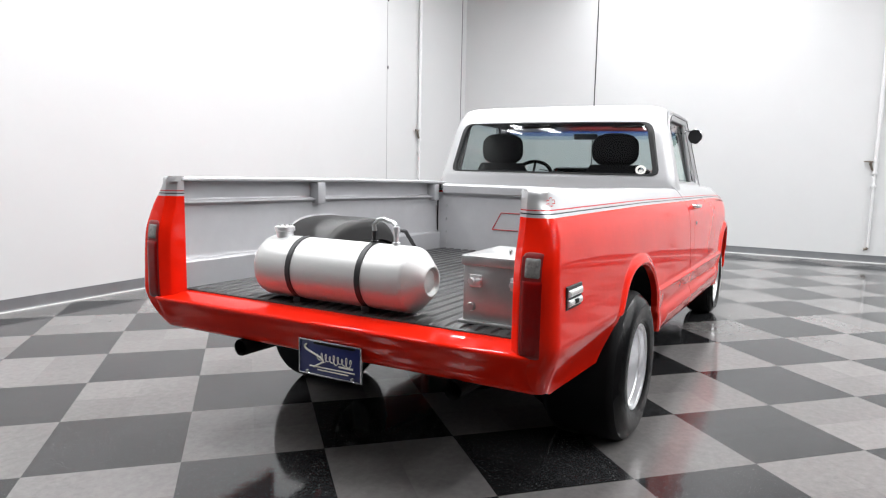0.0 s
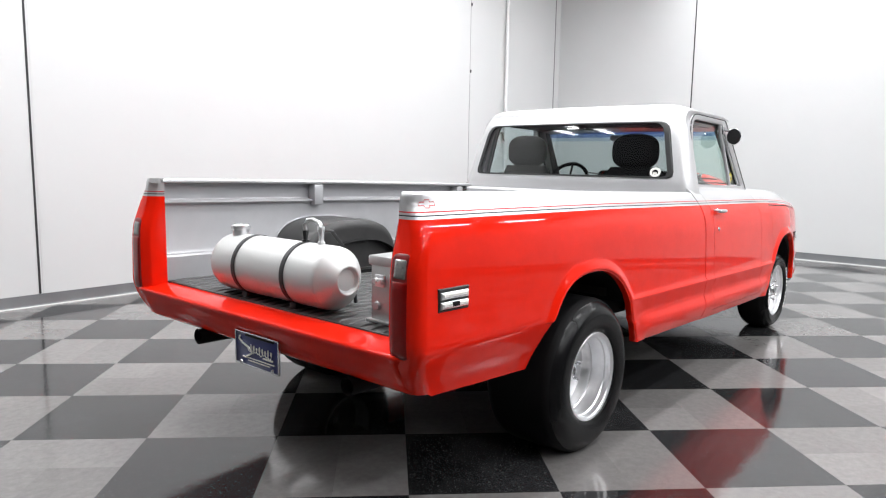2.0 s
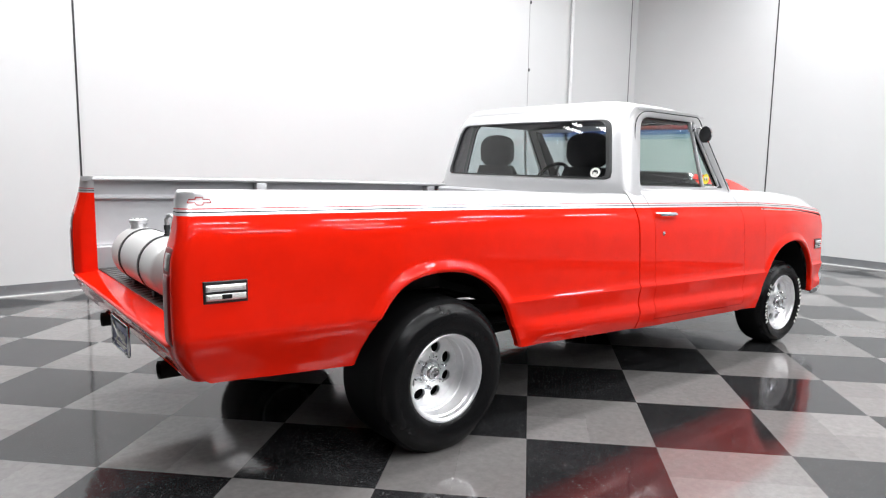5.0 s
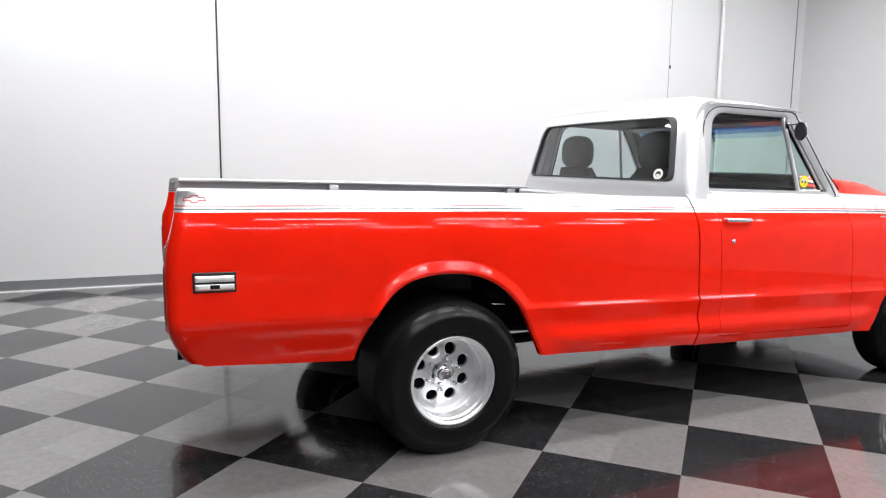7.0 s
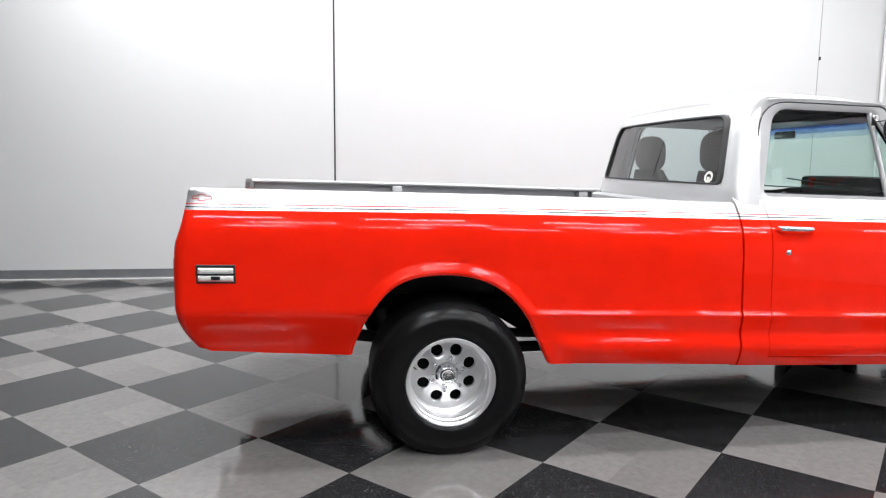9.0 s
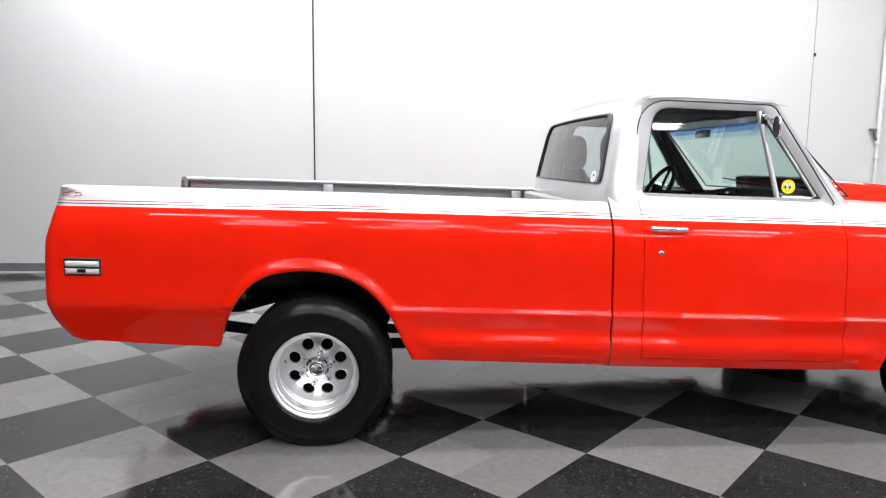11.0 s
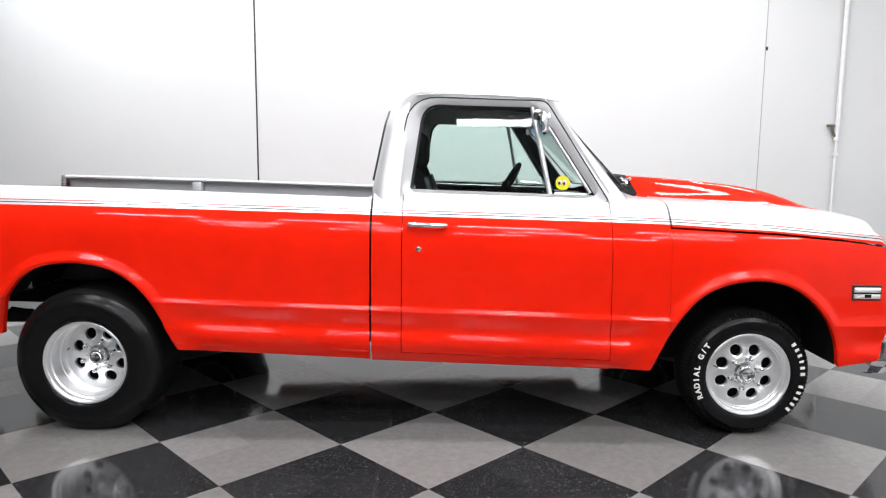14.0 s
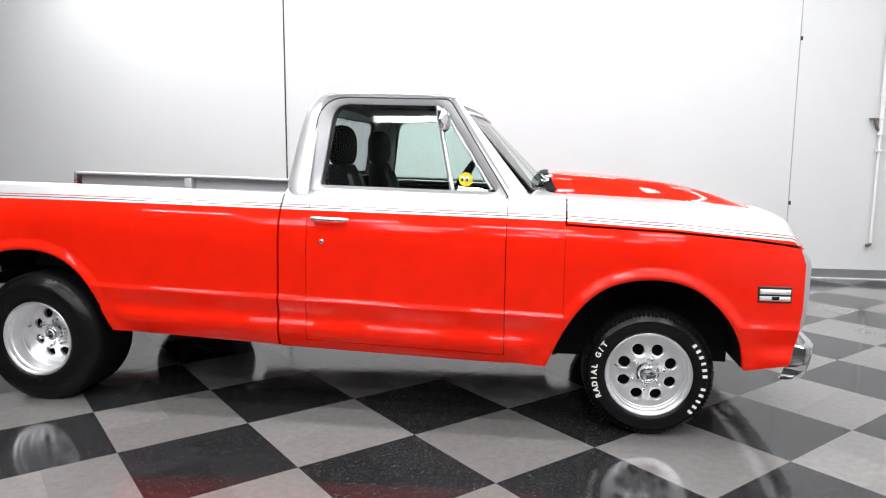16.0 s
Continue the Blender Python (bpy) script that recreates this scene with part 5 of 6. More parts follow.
# ---- underbody ----
for sd in (1, -1):
    bm = bmesh.new()
    pts = [(-1.48, 0.57), (-0.85, 0.57), (-0.65, 0.63), (-0.15, 0.63), (0.10, 0.48), (0.6, 0.43), (2.2, 0.43), (2.5, 0.50), (3.2, 0.52), (3.5, 0.52)]
    rows = []
    for dw, dz in ((-0.03, -0.06), (0.03, -0.06), (0.03, 0.06), (-0.03, 0.06)):
        rows.append([P(x, sd * (0.42 + dw), z + dz) for x, z in pts])
    grid(bm, rows + [rows[0]])
    tpart("frame_rail", bm, UNDER, None, "black frame rail")
    bm = bmesh.new()
    wx = 0.615 if sd == 1 else 0.42
    tube(bm, [P(-0.9, sd * 0.60, 0.47), P(-1.2, sd * wx, 0.46), P(-1.45, sd * wx, 0.462), P(-1.55, sd * wx, 0.462)], 0.036, 16, caps=False)
    tube(bm, [P(-1.55, sd * wx, 0.462), P(-1.45, sd * wx, 0.462)], 0.031, 16, caps=False)
    tpart("exhaust_pipe", bm, UNDER, None, "black exhaust tail pipe")
    bm = bmesh.new()
    tube(bm, [P(-1.0, sd * 0.62, 0.49), P(-0.2, sd * 0.5, 0.36), P(0.9, sd * 0.30, 0.34), P(1.9, sd * 0.28, 0.36)], 0.03, 12)
    tpart("exhaust_run", bm, UNDER, None, "black exhaust run")
bm = bmesh.new()
tube(bm, [(-0.41, YC - 0.75, 0.362), (-0.41, YC + 0.75, 0.362)], 0.045, 14)
lathe(bm, [(0.0, -0.14), (0.10, -0.12), (0.15, 0.0), (0.10, 0.12), (0.0, 0.14)], (-0.41, YC, 0.362), "x", 20)
tpart("rear_axle", bm, UNDER, None, "black rear axle with differential")
bm = bmesh.new()
box(bm, (2.75, YC - 0.70, 0.24), (2.95, YC + 0.70, 0.34), 0.02)
tpart("front_crossmember", bm, UNDER, None, "black front suspension crossmember")
bm = bmesh.new()
box(bm, P(1.0, 0.93, 0.40), P(2.36, -0.93, 0.43), 0.004)
tpart("cab_floor", bm, UNDER, None, "black cab floor")
bm = bmesh.new()
box(bm, P(1.15, 0.30, 0.30), P(2.6, -0.30, 0.42), 0.03)
tpart("gearbox", bm, UNDER, None, "black gearbox and engine sump")
bm = bmesh.new()
box(bm, P(1.64, 0.86, 0.365), P(1.80, 0.74, 0.405), 0.012)
tpart("body_mount", bm, UNDER, None, "black body mount under the cab")
bm = bmesh.new()
box(bm, P(-1.46, 0.70, 0.545), P(-1.40, -0.70, 0.62), 0.004)
tpart("rear_crossmember", bm, UNDER, None, "black rear crossmember")
bm = bmesh.new()
for sd in (1, -1):
    tube(bm, [P(-0.6, sd * 0.66, 0.50), P(0.62, sd * 0.45, 0.42)], 0.025, 8)
    tpart("trailing_arm", bm, UNDER, None, "black rear trailing arm")
    bm = bmesh.new()
bm.free()
for sd in (1, -1):
    bm = bmesh.new()
    box(bm, P(2.30, sd * 0.60, 0.36), P(3.30, sd * 0.58, 0.88))
    box(bm, P(2.30, sd * 0.60, 0.40), P(2.32, sd * 0.93, 0.60))
    tpart("inner_fender", bm, UNDER, None, "black inner fender")
bm = bmesh.new()
box(bm, P(2.40, 0.86, 0.86), P(3.50, -0.86, 0.88))
box(bm, P(2.38, 0.86, 0.43), P(2.40, -0.86, 1.20))
box(bm, P(3.45, 0.78, 0.55), P(3.47, -0.78, 1.04))
tpart("engine_bay_liner", bm, UNDER, None, "black engine bay liner")

# ---- cab interior ----
for sd in (1, -1):
    bm = bmesh.new()
    yc = sd * 0.43
    box(bm, P(1.22, yc + 0.27, 0.66), P(1.78, yc - 0.27, 0.84), 0.05, 4)
    seat = tpart("seat", bm, INTERIOR, None, "black bucket seat")
    bm = bmesh.new()
    rows = []
    for t in np.linspace(0, 1, 10):
        z = 0.80 + 0.535 * t
        x = 1.25 - 0.10 * t
        hw = 0.27 - 0.10 * t ** 4
        rows.append([P(x + 0.085 * (1 - 0.4 * t ** 3) * math.sin(a) * (1.2 if math.sin(a) > 0 else 0.7), yc + hw * (abs(math.cos(a)) ** 0.5) * (1 if math.cos(a) > 0 else -1), z) for a in np.linspace(0, 2 * math.pi, 24, endpoint=False)])
    vs = grid(bm, rows, close=True)
    bm.faces.new(vs[-1])
    tpart("backrest", bm, INTERIOR, seat, "black seat backrest")
    bm = bmesh.new()
    for dw in (-0.13, 0.13):
        tube(bm, [P(1.25 - 0.10 * t + 0.096 * (1 - 0.4 * t ** 3), yc + dw * (1 - 0.25 * t ** 3), 0.80 + 0.535 * t) for t in np.linspace(0.2, 0.9, 8)], 0.018, 8)
    tpart("seat_insert", bm, INTERIOR_GREY, seat, "grey seat insert")
    bm = bmesh.new()
    rows = []
    for t in np.linspace(0, math.pi, 19):
        t = 0.5 - 0.5 * math.cos(t)
        z = 1.322 + 0.235 * t
        g = (max(0.0005, 1 - abs(2 * t - 1) ** 3.2)) ** 0.42
        rows.append([P(1.165 + 0.062 * g * math.sin(a), yc + 0.164 * g * (abs(math.cos(a)) ** 0.55) * (1 if math.cos(a) > 0 else -1), z) for a in np.linspace(0, 2 * math.pi, 20, endpoint=False)])
    vs = grid(bm, rows, close=True)
    bm.faces.new(vs[-1])
    bm.faces.new(vs[0])
    tpart("headrest", bm, INTERIOR, seat, "black padded headrest")
bm = bmesh.new()
grid(bm, [[P(x, w, z) for w in np.linspace(-0.72, 0.72, 9)] for x, z in ((2.26, 1.165), (2.10, 1.17), (2.03, 1.17), (2.00, 1.155), (2.02, 1.10), (2.06, 1.0), (2.14, 0.80))])
dash = tpart("dashboard", bm, INTERIOR, None, "black dashboard")
for w in (0.25, 0.32, -0.33, -0.45):
    bm = bmesh.new()
    lathe(bm, [(0.0, -0.012), (0.035, -0.012), (0.04, 0.0)], P(2.002, w, 1.16), "x", 16)
    tpart("gauge", bm, CHROME, dash, "bright rimmed gauge")
bm = bmesh.new()
c, ax = P(1.74, -0.42, 1.215), Vector((-0.86, 0, 0.50)).normalized()
a1, a2 = Vector((0, 1, 0)), ax.cross(Vector((0, 1, 0)))
ring = [c + (a1 * math.cos(t) + a2 * math.sin(t)) * 0.178 for t in np.linspace(0, 2 * math.pi, 40)]
tube(bm, ring, 0.015, 8, caps=False)
for t in (0.2, math.pi - 0.2, -math.pi / 2):
    tube(bm, [c - ax * 0.02, c + (a1 * math.cos(t) + a2 * math.sin(t)) * 0.18], 0.010, 6)
tube(bm, [c - ax * 0.01, c - ax * 0.40], 0.028, 10)
lathe(bm, [(0.0, 0.02), (0.04, 0.01), (0.045, -0.02)], c, "x", 14)
tpart("steering_wheel", bm, INTERIOR, None, "black steering wheel")
bm = bmesh.new()
box(bm, P(1.835, 0.10, 1.555), P(1.85, -0.10, 1.60), 0.010, 2)
tpart("rear_view_mirror", bm, SHEET, None, "grey rear view mirror")
for sd in (1, -1):
    bm = bmesh.new()
    box(bm, P(1.15, sd * 0.84, 0.46), P(2.13, sd * 0.765, 1.195), 0.006)
    inner_door = tpart("door_trim", bm, INTERIOR, None, "black inner door panel")
    bm = bmesh.new()
    tube(bm, [P(1.19, sd * 0.770, 1.190), P(1.19, sd * 0.770, 1.25)], 0.005, 8)
    tpart("lock_button", bm, CHROME, inner_door, "chrome lock button")
    bm = bmesh.new()
    box(bm, P(1.70, sd * 0.62, 1.640), P(1.86, sd * 0.25, 1.652), 0.004)
    tpart("sun_visor", bm, INTERIOR_GREY, None, "grey sun visor")
bm = bmesh.new()
box(bm, P(1.03, 0.80, 0.43), P(1.06, -0.80, 1.245), 0.004)
tpart("rear_trim", bm, INTERIOR, None, "black rear cab trim")

# ---- wheels ----


def wheel(cx, r, squash, tyre_out, tyre_in, rim_r, dish, side, lettered):
    """Slotted alloy wheel; out and in are half widths of the tyre from the centre line."""
    cz = r - squash
    def Y(w):
        return YC - side * w

    bm = bmesh.new()
    shoulder = r - 0.035
    mid = (tyre_out + tyre_in) / 2
    tw = tyre_out - tyre_in
    prof = [(rim_r - 0.012, tyre_out - 0.030), (rim_r + 0.004, tyre_out - 0.012), (rim_r + 0.03, tyre_out - 0.003), ((rim_r + r) / 2 + 0.005, tyre_out), (shoulder - 0.012, tyre_out - 0.010), (shoulder + 0.008, tyre_out - 0.026),
            (r - 0.012, tyre_out - 0.042), (r - 0.003, tyre_out - 0.060), (r, tyre_out - 0.085), (r + 0.001, mid), (r, tyre_in + 0.085), (r - 0.003, tyre_in + 0.06), (r - 0.012, tyre_in + 0.042), (shoulder, tyre_in + 0.02), ((rim_r + r) / 2, tyre_in), (rim_r, tyre_in + 0.03), (rim_r - 0.02, tyre_in + 0.05)]
    seg = 96
    rows = []
    for rr, w in smooth_curve(prof, 3):
        ring = []
        for k in range(seg):
            t = 2 * math.pi * k / seg
            x, z = cx + rr * math.cos(t), cz + rr * math.sin(t)
            ring.append(Vector((x, Y(w), max(z, 0.001))))
        rows.append(ring)
    grid(bm, rows, [1 if 17 <= k <= 37 else 0 for k in range(len(rows) - 1)], close=True)
    tyre_bm = bm
    # rim barrel and lip
    bm = bmesh.new()
    face = tyre_out - dish
    deep = dish - 0.024
    lathe(bm, [(rim_r - 0.030, tyre_in + 0.05), (rim_r - 0.035, face - 0.02), (rim_r - 0.033, face), (rim_r - 0.032, face + 0.35 * deep), (rim_r - 0.0275, face + 0.37 * deep), (rim_r - 0.0255, face + 0.80 * deep), (rim_r - 0.0195, face + 0.84 * deep), (rim_r - 0.0185, tyre_out - 0.024), (rim_r - 0.011, tyre_out - 0.0165), (rim_r - 0.004, tyre_out - 0.015), (rim_r + 0.002, tyre_out - 0.020), (rim_r + 0.001, tyre_out - 0.032)], (cx, 0, cz), "y", 64)
    for v in bm.verts:
        v.co.y = Y(v.co.y)
    rim = tpart("wheel", bm, POLISHED, None, "polished aluminium slotted wheel")
    tyre = tpart("tyre", tyre_bm, [RUBBER, TREAD], rim, "wide black tyre" + (" with raised white lettering" if lettered else ""))
    # face disc with eight round holes
    bm = bmesh.new()
    ro, ri, rc, rh = rim_r - 0.034, 0.055, (rim_r - 0.03) * 0.665, 0.0285 if rim_r > 0.2 else 0.024
    def dish_w(q):
        t = (q - ri) / (ro - ri)
        return face + 0.020 - 0.030 * t + 0.012 * max(0, t - 0.75) / 0.25
    for k in range(8):
        a0 = 2 * math.pi * (k + 0.5) / 8
        n = 24
        hole, rimpts = [], []
        for j in range(n):
            b = 2 * math.pi * j / n
            hx, hy = rc + rh * math.cos(b), rh * math.sin(b)
            hole.append((math.hypot(hx, hy), math.atan2(hy, hx)))
            # direction from the hole's centre to the sector's rim
            best = None
            for s in np.linspace(rh, 0.3, 240):
                px, py = rc + s * math.cos(b), s * math.sin(b)
                q, an = math.hypot(px, py), math.atan2(py, px)
                if q >= ro or q <= ri or abs(an) >= math.pi / 8:
                    best = (min(max(q, ri), ro), max(-math.pi / 8, min(math.pi / 8, an)))
                    break
            rimpts.append(best)
        def pt(q, an, dw=0.0):
            return Vector((cx + q * math.cos(a0 + an), Y(dish_w(q) + dw), cz + q * math.sin(a0 + an)))
        mid1 = [((h[0] * 0.55 + p[0] * 0.45), (h[1] * 0.55 + p[1] * 0.45)) for h, p in zip(hole, rimpts)]
        lip = [((h[0] - rc) * 1.12 + rc, h[1] * 1.12) for h in hole]
        grid(bm, [[pt(h[0], h[1], -0.02) for h in hole], [pt(h[0], h[1], -0.002) for h in hole], [pt(h[0], h[1], 0.0005) for h in lip], [pt(*p) for p in mid1], [pt(*p) for p in rimpts]], close=True)
    # plain rings that close the disc at its rim and hub
    for qa, qb in ((ro + 0.004, ro - 0.012), (ri + 0.006, ri - 0.004)):
        lathe(bm, [(qa, dish_w(qa) - 0.0015), (qb, dish_w(qb) - 0.0015)], (cx, 0, cz), "y", 64)
        bm.verts.ensure_lookup_table()
        for v in bm.verts[-128:]:
            v.co.y = Y(v.co.y)
    tpart("face", bm, POLISHED, rim, "polished face with eight round holes")
    bm = bmesh.new()
    lathe(bm, [(ro + 0.004, face - 0.055), (0.02, face - 0.055)], (cx, 0, cz), "y", 32)
    for v in bm.verts:
        v.co.y = Y(v.co.y)
    tpart("brake_drum", bm, UNDER, rim, "black brake drum behind the holes")
    bm = bmesh.new()
    lathe(bm, [(0.062, face + 0.010), (0.056, face + 0.024), (0.046, face + 0.028), (0.043, face + 0.045), (0.036, face + 0.052), (0.028, face + 0.053), (0.024, face + 0.050), (0.0, face + 0.049)], (cx, 0, cz), "y", 32)
    for v in bm.verts:
        v.co.y = Y(v.co.y)
    tpart("centre_cap", bm, CHROME, rim, "chrome centre cap")
    for k in range(6):
        t = 2 * math.pi * (k + 0.3) / 6
        bm = bmesh.new()
        lathe(bm, [(0.0115, 0.0), (0.0115, 0.026), (0.009, 0.036), (0.0045, 0.040), (0.0, 0.0405)], (0, 0, 0), "y", 10)
        for v in bm.verts:
            v.co = Vector((cx + 0.077 * math.cos(t) + v.co.x, Y(face + 0.012 + v.co.y), cz + 0.077 * math.sin(t) + v.co.z))
        tpart("lug_nut", bm, CHROME, rim, "chrome lug nut")
    bm = bmesh.new()
    t = radians(168)
    q = Vector((cx + (rim_r - 0.05) * math.cos(t), Y(face + 0.01), cz + (rim_r - 0.05) * math.sin(t)))
    tube(bm, [q, q + Vector((0.004, -side * 0.022, 0)), q + Vector((0.008, -side * 0.03, 0))], 0.0035, 6)
    tpart("valve_stem", bm, BRASS, rim, "short valve stem")
    if lettered:
        # tread grooves on the shoulder
        bm = bmesh.new()
        for k in range(90):
            t = 2 * math.pi * k / 90
            for w, q in ((tyre_out - 0.034, r - 0.017), (tyre_in + 0.034, r - 0.017)):
                m = Matrix.Translation((cx, Y(w), cz)) @ Matrix.Rotation(-t, 4, "Y") @ Matrix.Translation((q, 0, 0)) @ Matrix.Rotation(radians(-35 * side) if w > mid else radians(35 * side), 4, "Z")
                tmp = bmesh.new()
                bmesh.ops.create_cube(tmp, size=1)
                for v in tmp.verts:
                    v.co = Vector((v.co.x * 0.007, v.co.y * 0.030, v.co.z * 0.012))
                lowest = min((m @ v.co).z for v in tmp.verts)
                if lowest < 0.001:
                    tmp.free()
                    continue
                join(bm, tmp, m)
        tagged(tpart("tread", bm, RUBBER, rim, "tread blocks on the shoulder", 20), kind="stuff")
        rl = (rim_r + r) / 2 - 0.003
        def letter_pose(a, q):
            X = Vector((math.sin(a), 0, -math.cos(a))) if side == 1 else Vector((-math.sin(a), 0, -math.cos(a)))
            Yv = Vector((math.cos(a), 0, math.sin(a))) if side == 1 else Vector((-math.cos(a), 0, math.sin(a)))
            Z = X.cross(Yv)
            o = Vector((cx, Y(tyre_out + 0.0005), cz)) + Yv * q
            return Matrix(((X.x, Yv.x, Z.x, o.x), (X.y, Yv.y, Z.y, o.y), (X.z, Yv.z, Z.z, o.z), (0, 0, 0, 1)))
        word = "RADIAL G/T"
        for k, ch in enumerate(word):
            if ch == " ":
                continue
            a = radians(205 - k * 6.6)
            cu = bpy.data.curves.new("letter", "FONT")
            cu.body, cu.size, cu.align_x, cu.align_y, cu.extrude, cu.offset = ch, 0.036, "CENTER", "CENTER", 0.0012, 0.0013
            cu.materials.append(WHITE_INK)
            ob = new("letter", cu)
            ob.parent = rim
            ob.matrix_basis = letter_pose(a, rl)
        for k in range(12):
            if k == 6:
                continue
            a = radians(38 - k * 7.1)
            tmp = bmesh.new()
            wide = (0.0072, 0.0062, 0.0068, 0.0056, 0.0066, 0.0070)[k % 6]
            box(tmp, (-wide, -0.0105, -0.001), (wide, 0.0105, 0.0018))
            bm = bmesh.new()
            join(bm, tmp, letter_pose(a, rl))
            tpart("raised_mark", bm, WHITE_INK, rim, "raised white mark")
    return rim


for side in (1, -1):
    wheel(-0.402, 0.362, 0.016, 1.020, 0.625, 0.208, 0.172, side, False)
    wheel(2.840, 0.313, 0.003, 0.962, 0.718, 0.208, 0.070, side, True)

# ---- things in the bed ----
tank = thing("fuel_tank", "round spun aluminium fuel tank strapped in the truck bed", "fuel tank", (-1.37, 1.12, 0.705))


def inplace(name, bm, material, parent, label="", sharp=38):
    ob = part(name, bm, material, parent, label, sharp)
    if parent.type == "EMPTY":
        ob.matrix_parent_inverse = parent.matrix_basis.inverted()
    return ob


TX, TZ, TR, TA, TB = -1.368, 0.838, 0.132, 0.700, 1.572
bm = bmesh.new()
end = [(0.0, 0.018), (0.044, 0.017), (0.050, 0.010), (0.0535, 0.002), (0.057, 0.0), (0.061, 0.001), (0.068, 0.006), (0.088, 0.026), (0.108, 0.046), (0.119, 0.057), (0.126, 0.066), (0.130, 0.078), (0.1315, 0.092), (TR, 0.11)]
prof = [(q, TA + d) for q, d in end] + [(TR, (TA + TB) / 2)] + [(q, TB - d) for q, d in reversed(end)]
lathe(bm, prof, (TX, 0, TZ), "y", 64)
shell = inplace("shell", bm, SPUN, tank, "brushed spun aluminium shell", 12)
for y in (1.318, 0.965):
    bm = bmesh.new()
    lathe(bm, [(TR + 0.001, y - 0.013), (TR + 0.004, y - 0.012), (TR + 0.004, y + 0.012), (TR + 0.001, y + 0.013)], (TX, 0, TZ), "y", 64)
    inplace("strap", bm, STRAP, tank, "black rubber lined strap")
    bm = bmesh.new()
    box(bm, (TX - 0.075, y - 0.02, 0.690), (TX + 0.075, y + 0.02, 0.722), 0.004)
    inplace("cradle", bm, STRAP, tank, "black tank cradle")
bm = bmesh.new()
lathe(bm, [(0.0, 0.176), (0.032, 0.176), (0.043, 0.171), (0.044, 0.154), (0.037, 0.151), (0.035, 0.118)], (TX - 0.01, 1.437, TZ), "z", 28)
cap = inplace("filler_cap", bm, POLISHED, tank, "polished filler cap")
bm = bmesh.new()
for k in range(8):
    t = 2 * math.pi * k / 8
    lathe(bm, [(0.004, 0.174), (0.004, 0.180), (0.0, 0.181)], (TX - 0.01 + 0.028 * math.cos(t), 1.437 + 0.028 * math.sin(t), TZ), "z", 6)
inplace("cap_screws", bm, SHEET, tank, "ring of small screws")
for y, m, up in ((0.972, STRAP, 0.030), (0.868, POLISHED, 0.052)):
    bm = bmesh.new()
    lathe(bm, [(0.016, -0.012), (0.016, 0.010), (0.011, 0.012), (0.011, up), (0.0145, up), (0.0145, up + 0.020), (0.0, up + 0.022)], (TX, y, TZ + TR), "z", 6 if m is STRAP else 12)
    inplace("fitting", bm, m, tank, "dark hex fitting" if m is STRAP else "chrome elbow fitting")
bm = bmesh.new()
hz = TZ + TR
tube(bm, [(TX, 0.972, hz + 0.045), (TX - 0.002, 0.974, hz + 0.074), (TX + 0.004, 0.960, hz + 0.094), (TX + 0.010, 0.935, hz + 0.098), (TX + 0.012, 0.912, hz + 0.090), (TX + 0.008, 0.890, hz + 0.088), (TX + 0.002, 0.872, hz + 0.074), (TX, 0.868, hz + 0.064)], 0.0095, 10)
inplace("hose", bm, SHEET, tank, "short braided steel hose")
bm = bmesh.new()
tube(bm, [(TX, 0.868, hz + 0.060), (TX + 0.045, 0.855, hz + 0.052), (TX + 0.10, 0.84, hz - 0.02), (TX + 0.145, 0.83, 0.80), (TX + 0.155, 0.83, 0.708)], 0.008, 8)
inplace("hose", bm, STRAP, tank, "black fuel hose")

case = thing("battery_box", "square bare aluminium battery box in the truck bed", "battery box", (-1.215, 0.40, 0.705))
bm = bmesh.new()
box(bm, (-1.377, 0.252, 0.703), (-1.045, 0.562, 0.925), 0.006)
inplace("case", bm, SHEET, case, "bare aluminium case")
bm = bmesh.new()
box(bm, (-1.385, 0.244, 0.921), (-1.037, 0.570, 0.958), 0.006)
inplace("lid", bm, SHEET, case, "aluminium lid")
bm = bmesh.new()
box(bm, (-1.391, 0.237, 0.700), (-1.031, 0.577, 0.712), 0.003)
inplace("foot_flange", bm, SHEET, case, "aluminium foot flange")
for y in (0.507, 0.342):
    bm = bmesh.new()
    box(bm, (-1.389, y - 0.024, 0.842), (-1.377, y + 0.024, 0.888), 0.003)
    box(bm, (-1.407, y - 0.030, 0.856), (-1.387, y - 0.006, 0.876), 0.004)
    tube(bm, [(-1.385, y + 0.012, 0.866), (-1.405, y + 0.012, 0.866)], 0.011, 12)
    inplace("latch", bm, POLISHED, case, "small metal latch")
bm = bmesh.new()
lathe(bm, [(0.0, -0.012), (0.014, -0.010), (0.018, 0.0)], (-1.377, 0.527, 0.765), "x", 14)
inplace("grommet", bm, SHEET, case, "round cable grommet")
bm = bmesh.new()
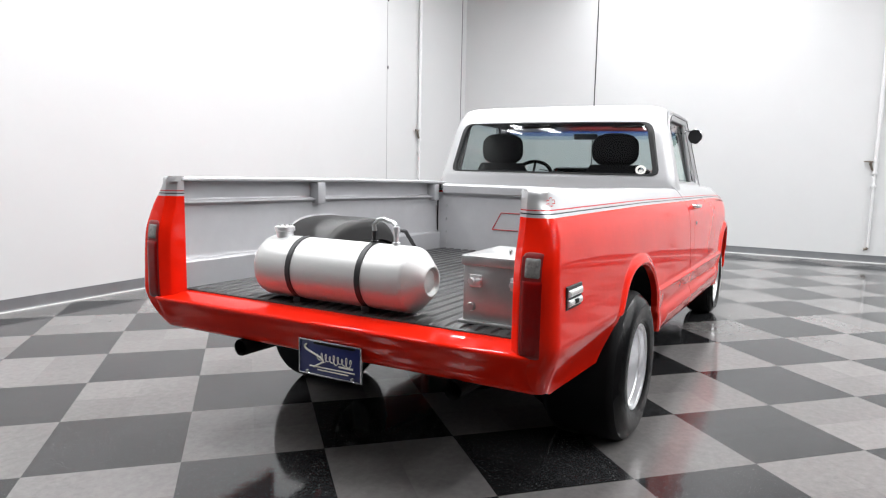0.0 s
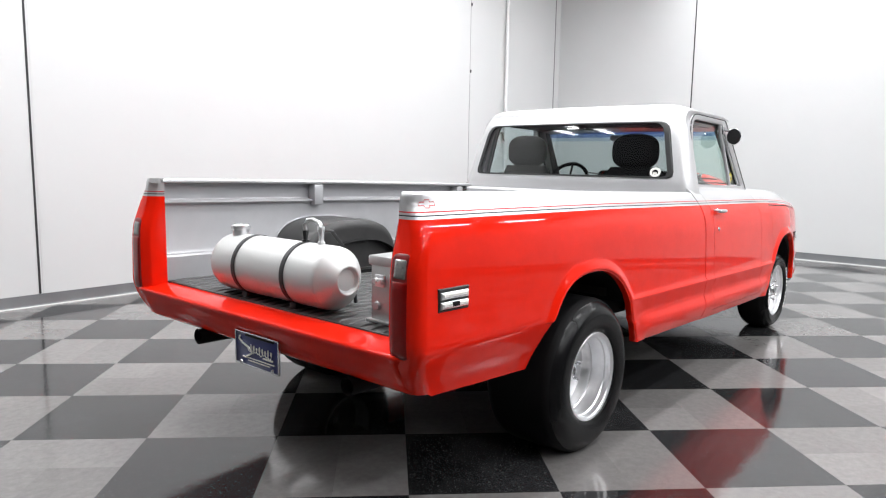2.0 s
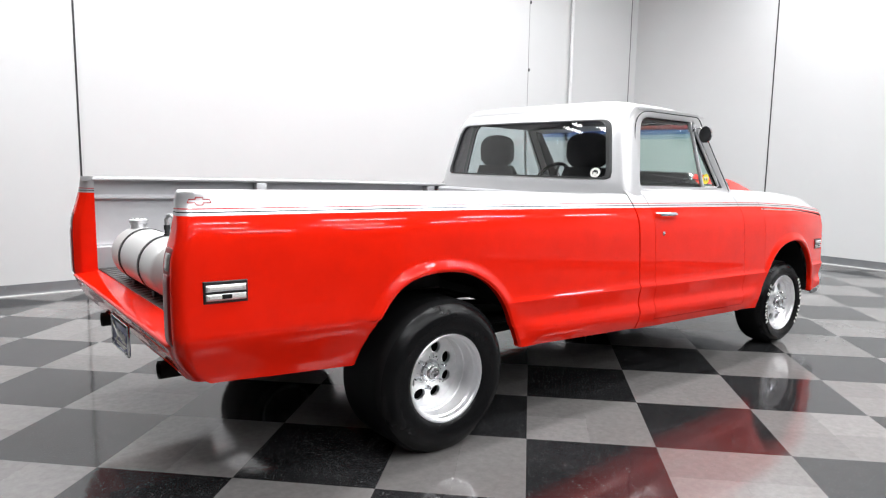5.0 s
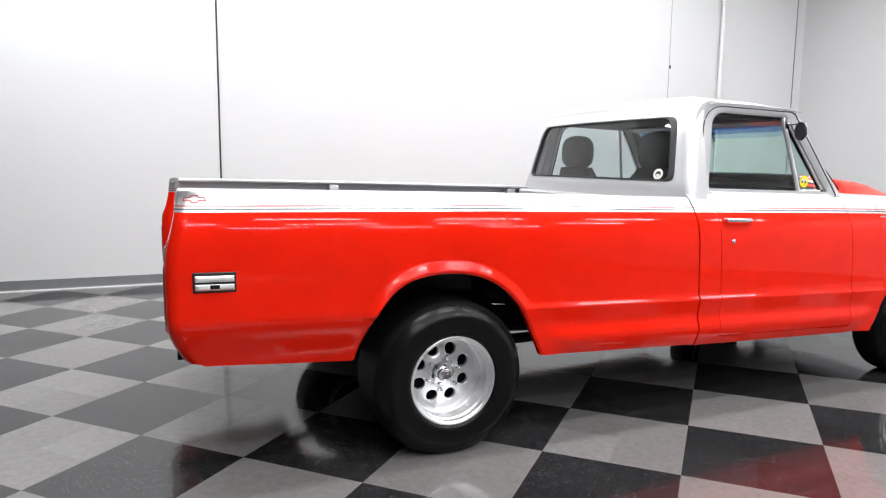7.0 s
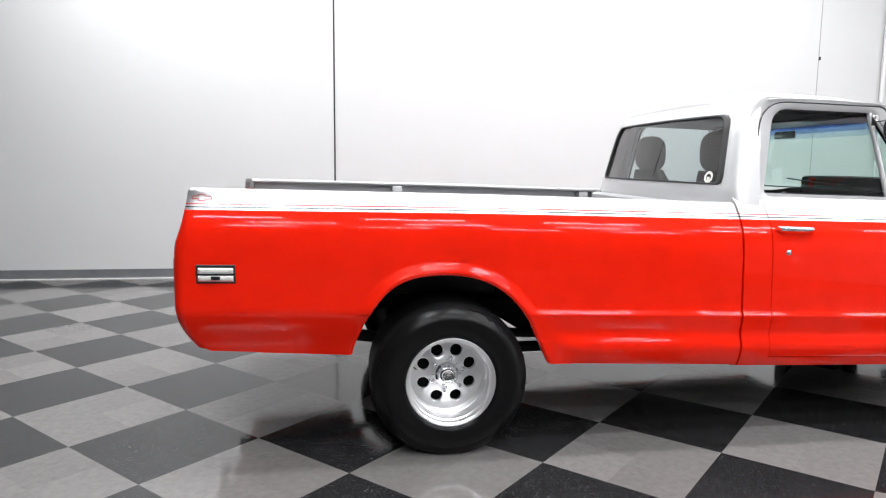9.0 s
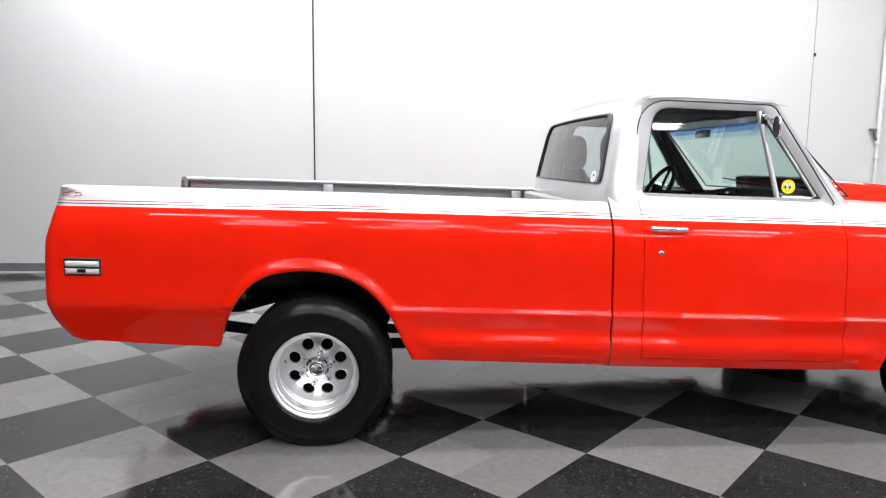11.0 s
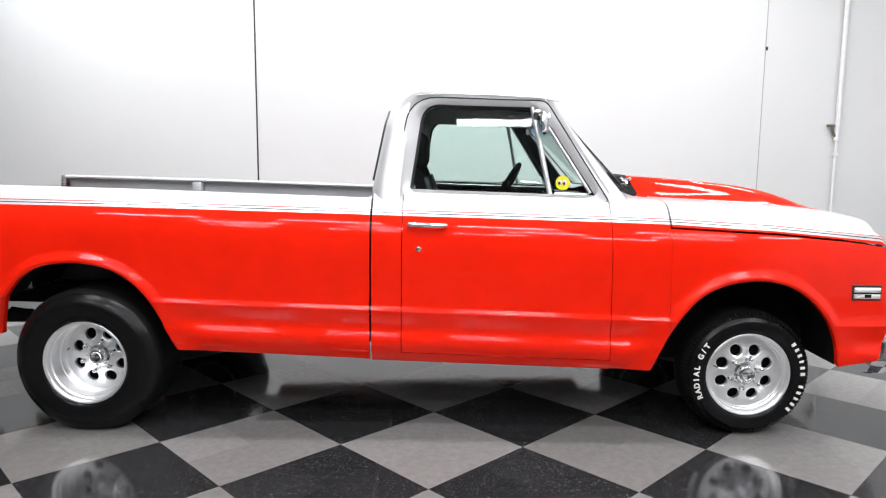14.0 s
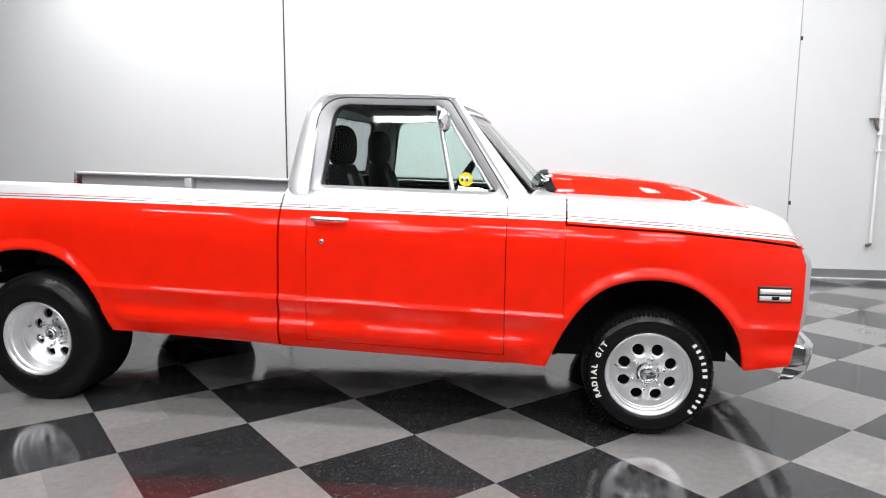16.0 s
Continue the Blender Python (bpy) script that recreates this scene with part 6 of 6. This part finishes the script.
lathe(bm, [(0.0, 0.018), (0.007, 0.016), (0.008, 0.0)], (-1.265, 0.42, 0.958), "z", 10)
inplace("stud", bm, CHROME, case, "small lid stud")

# ---- floor tiles, laid on the diagonal ----
S = 0.3048
GAP = 0.0001


def tile_mesh(name, material):
    bm = bmesh.new()
    h = S / 2 - GAP
    rows = [[Vector((sx * h, sy * h, z)) if k else Vector((sx * (h - 0.0002), sy * (h - 0.0002), z)) for sx, sy in ((-1, -1), (1, -1), (1, 1), (-1, 1))] for k, z in ((1, -0.004), (1, -0.0001), (0, 0.0))]
    vs = grid(bm, rows, close=True)
    bm.faces.new(vs[-1])
    me = bpy.data.meshes.new(name)
    bm.to_mesh(me)
    bm.free()
    me.materials.append(material)
    return me


tile_dark = tile_mesh("black_tile", TILE_DARK)
tile_grey = tile_mesh("grey_tile", TILE_GREY)
rest = {0: ([], []), 1: ([], [])}
R45 = Matrix.Rotation(radians(-45), 4, "Z")
for i in range(-60, 60):
    for j in range(-60, 60):
        c = R45 @ Vector(((i + 0.5) * S, (j + 0.5) * S, 0))
        if not (X0 - 0.15 < c.x < X1 + 0.15 and Y0 - 0.15 < c.y < Y1 + 0.15):
            continue
        dark = (i // 2 + j // 2) % 2
        if -2.15 < c.x < 3.9 and -3.2 < c.y < 1.0:
            ob = new("tile", tile_dark if dark else tile_grey)
            ob.parent = floor
            ob.matrix_basis = Matrix.Translation(c) @ R45
        else:
            vs, fs = rest[dark]
            n = len(vs)
            h = S / 2 - GAP
            for dx, dy in ((-h, -h), (h, -h), (h, h), (-h, h)):
                p = c + R45 @ Vector((dx, dy, 0))
                vs.append((p.x, p.y, 0.0))
            fs.append((n, n + 1, n + 2, n + 3))
for dark, nm, m in ((1, "black_tiles", TILE_DARK), (0, "grey_tiles", TILE_GREY)):
    me = bpy.data.meshes.new(nm)
    me.from_pydata(rest[dark][0], [], rest[dark][1])
    me.materials.append(m)
    ob = new(nm, me)
    ob.parent = floor
    tagged(ob, ("black" if dark else "grey") + " vinyl tiles further off", kind="stuff")
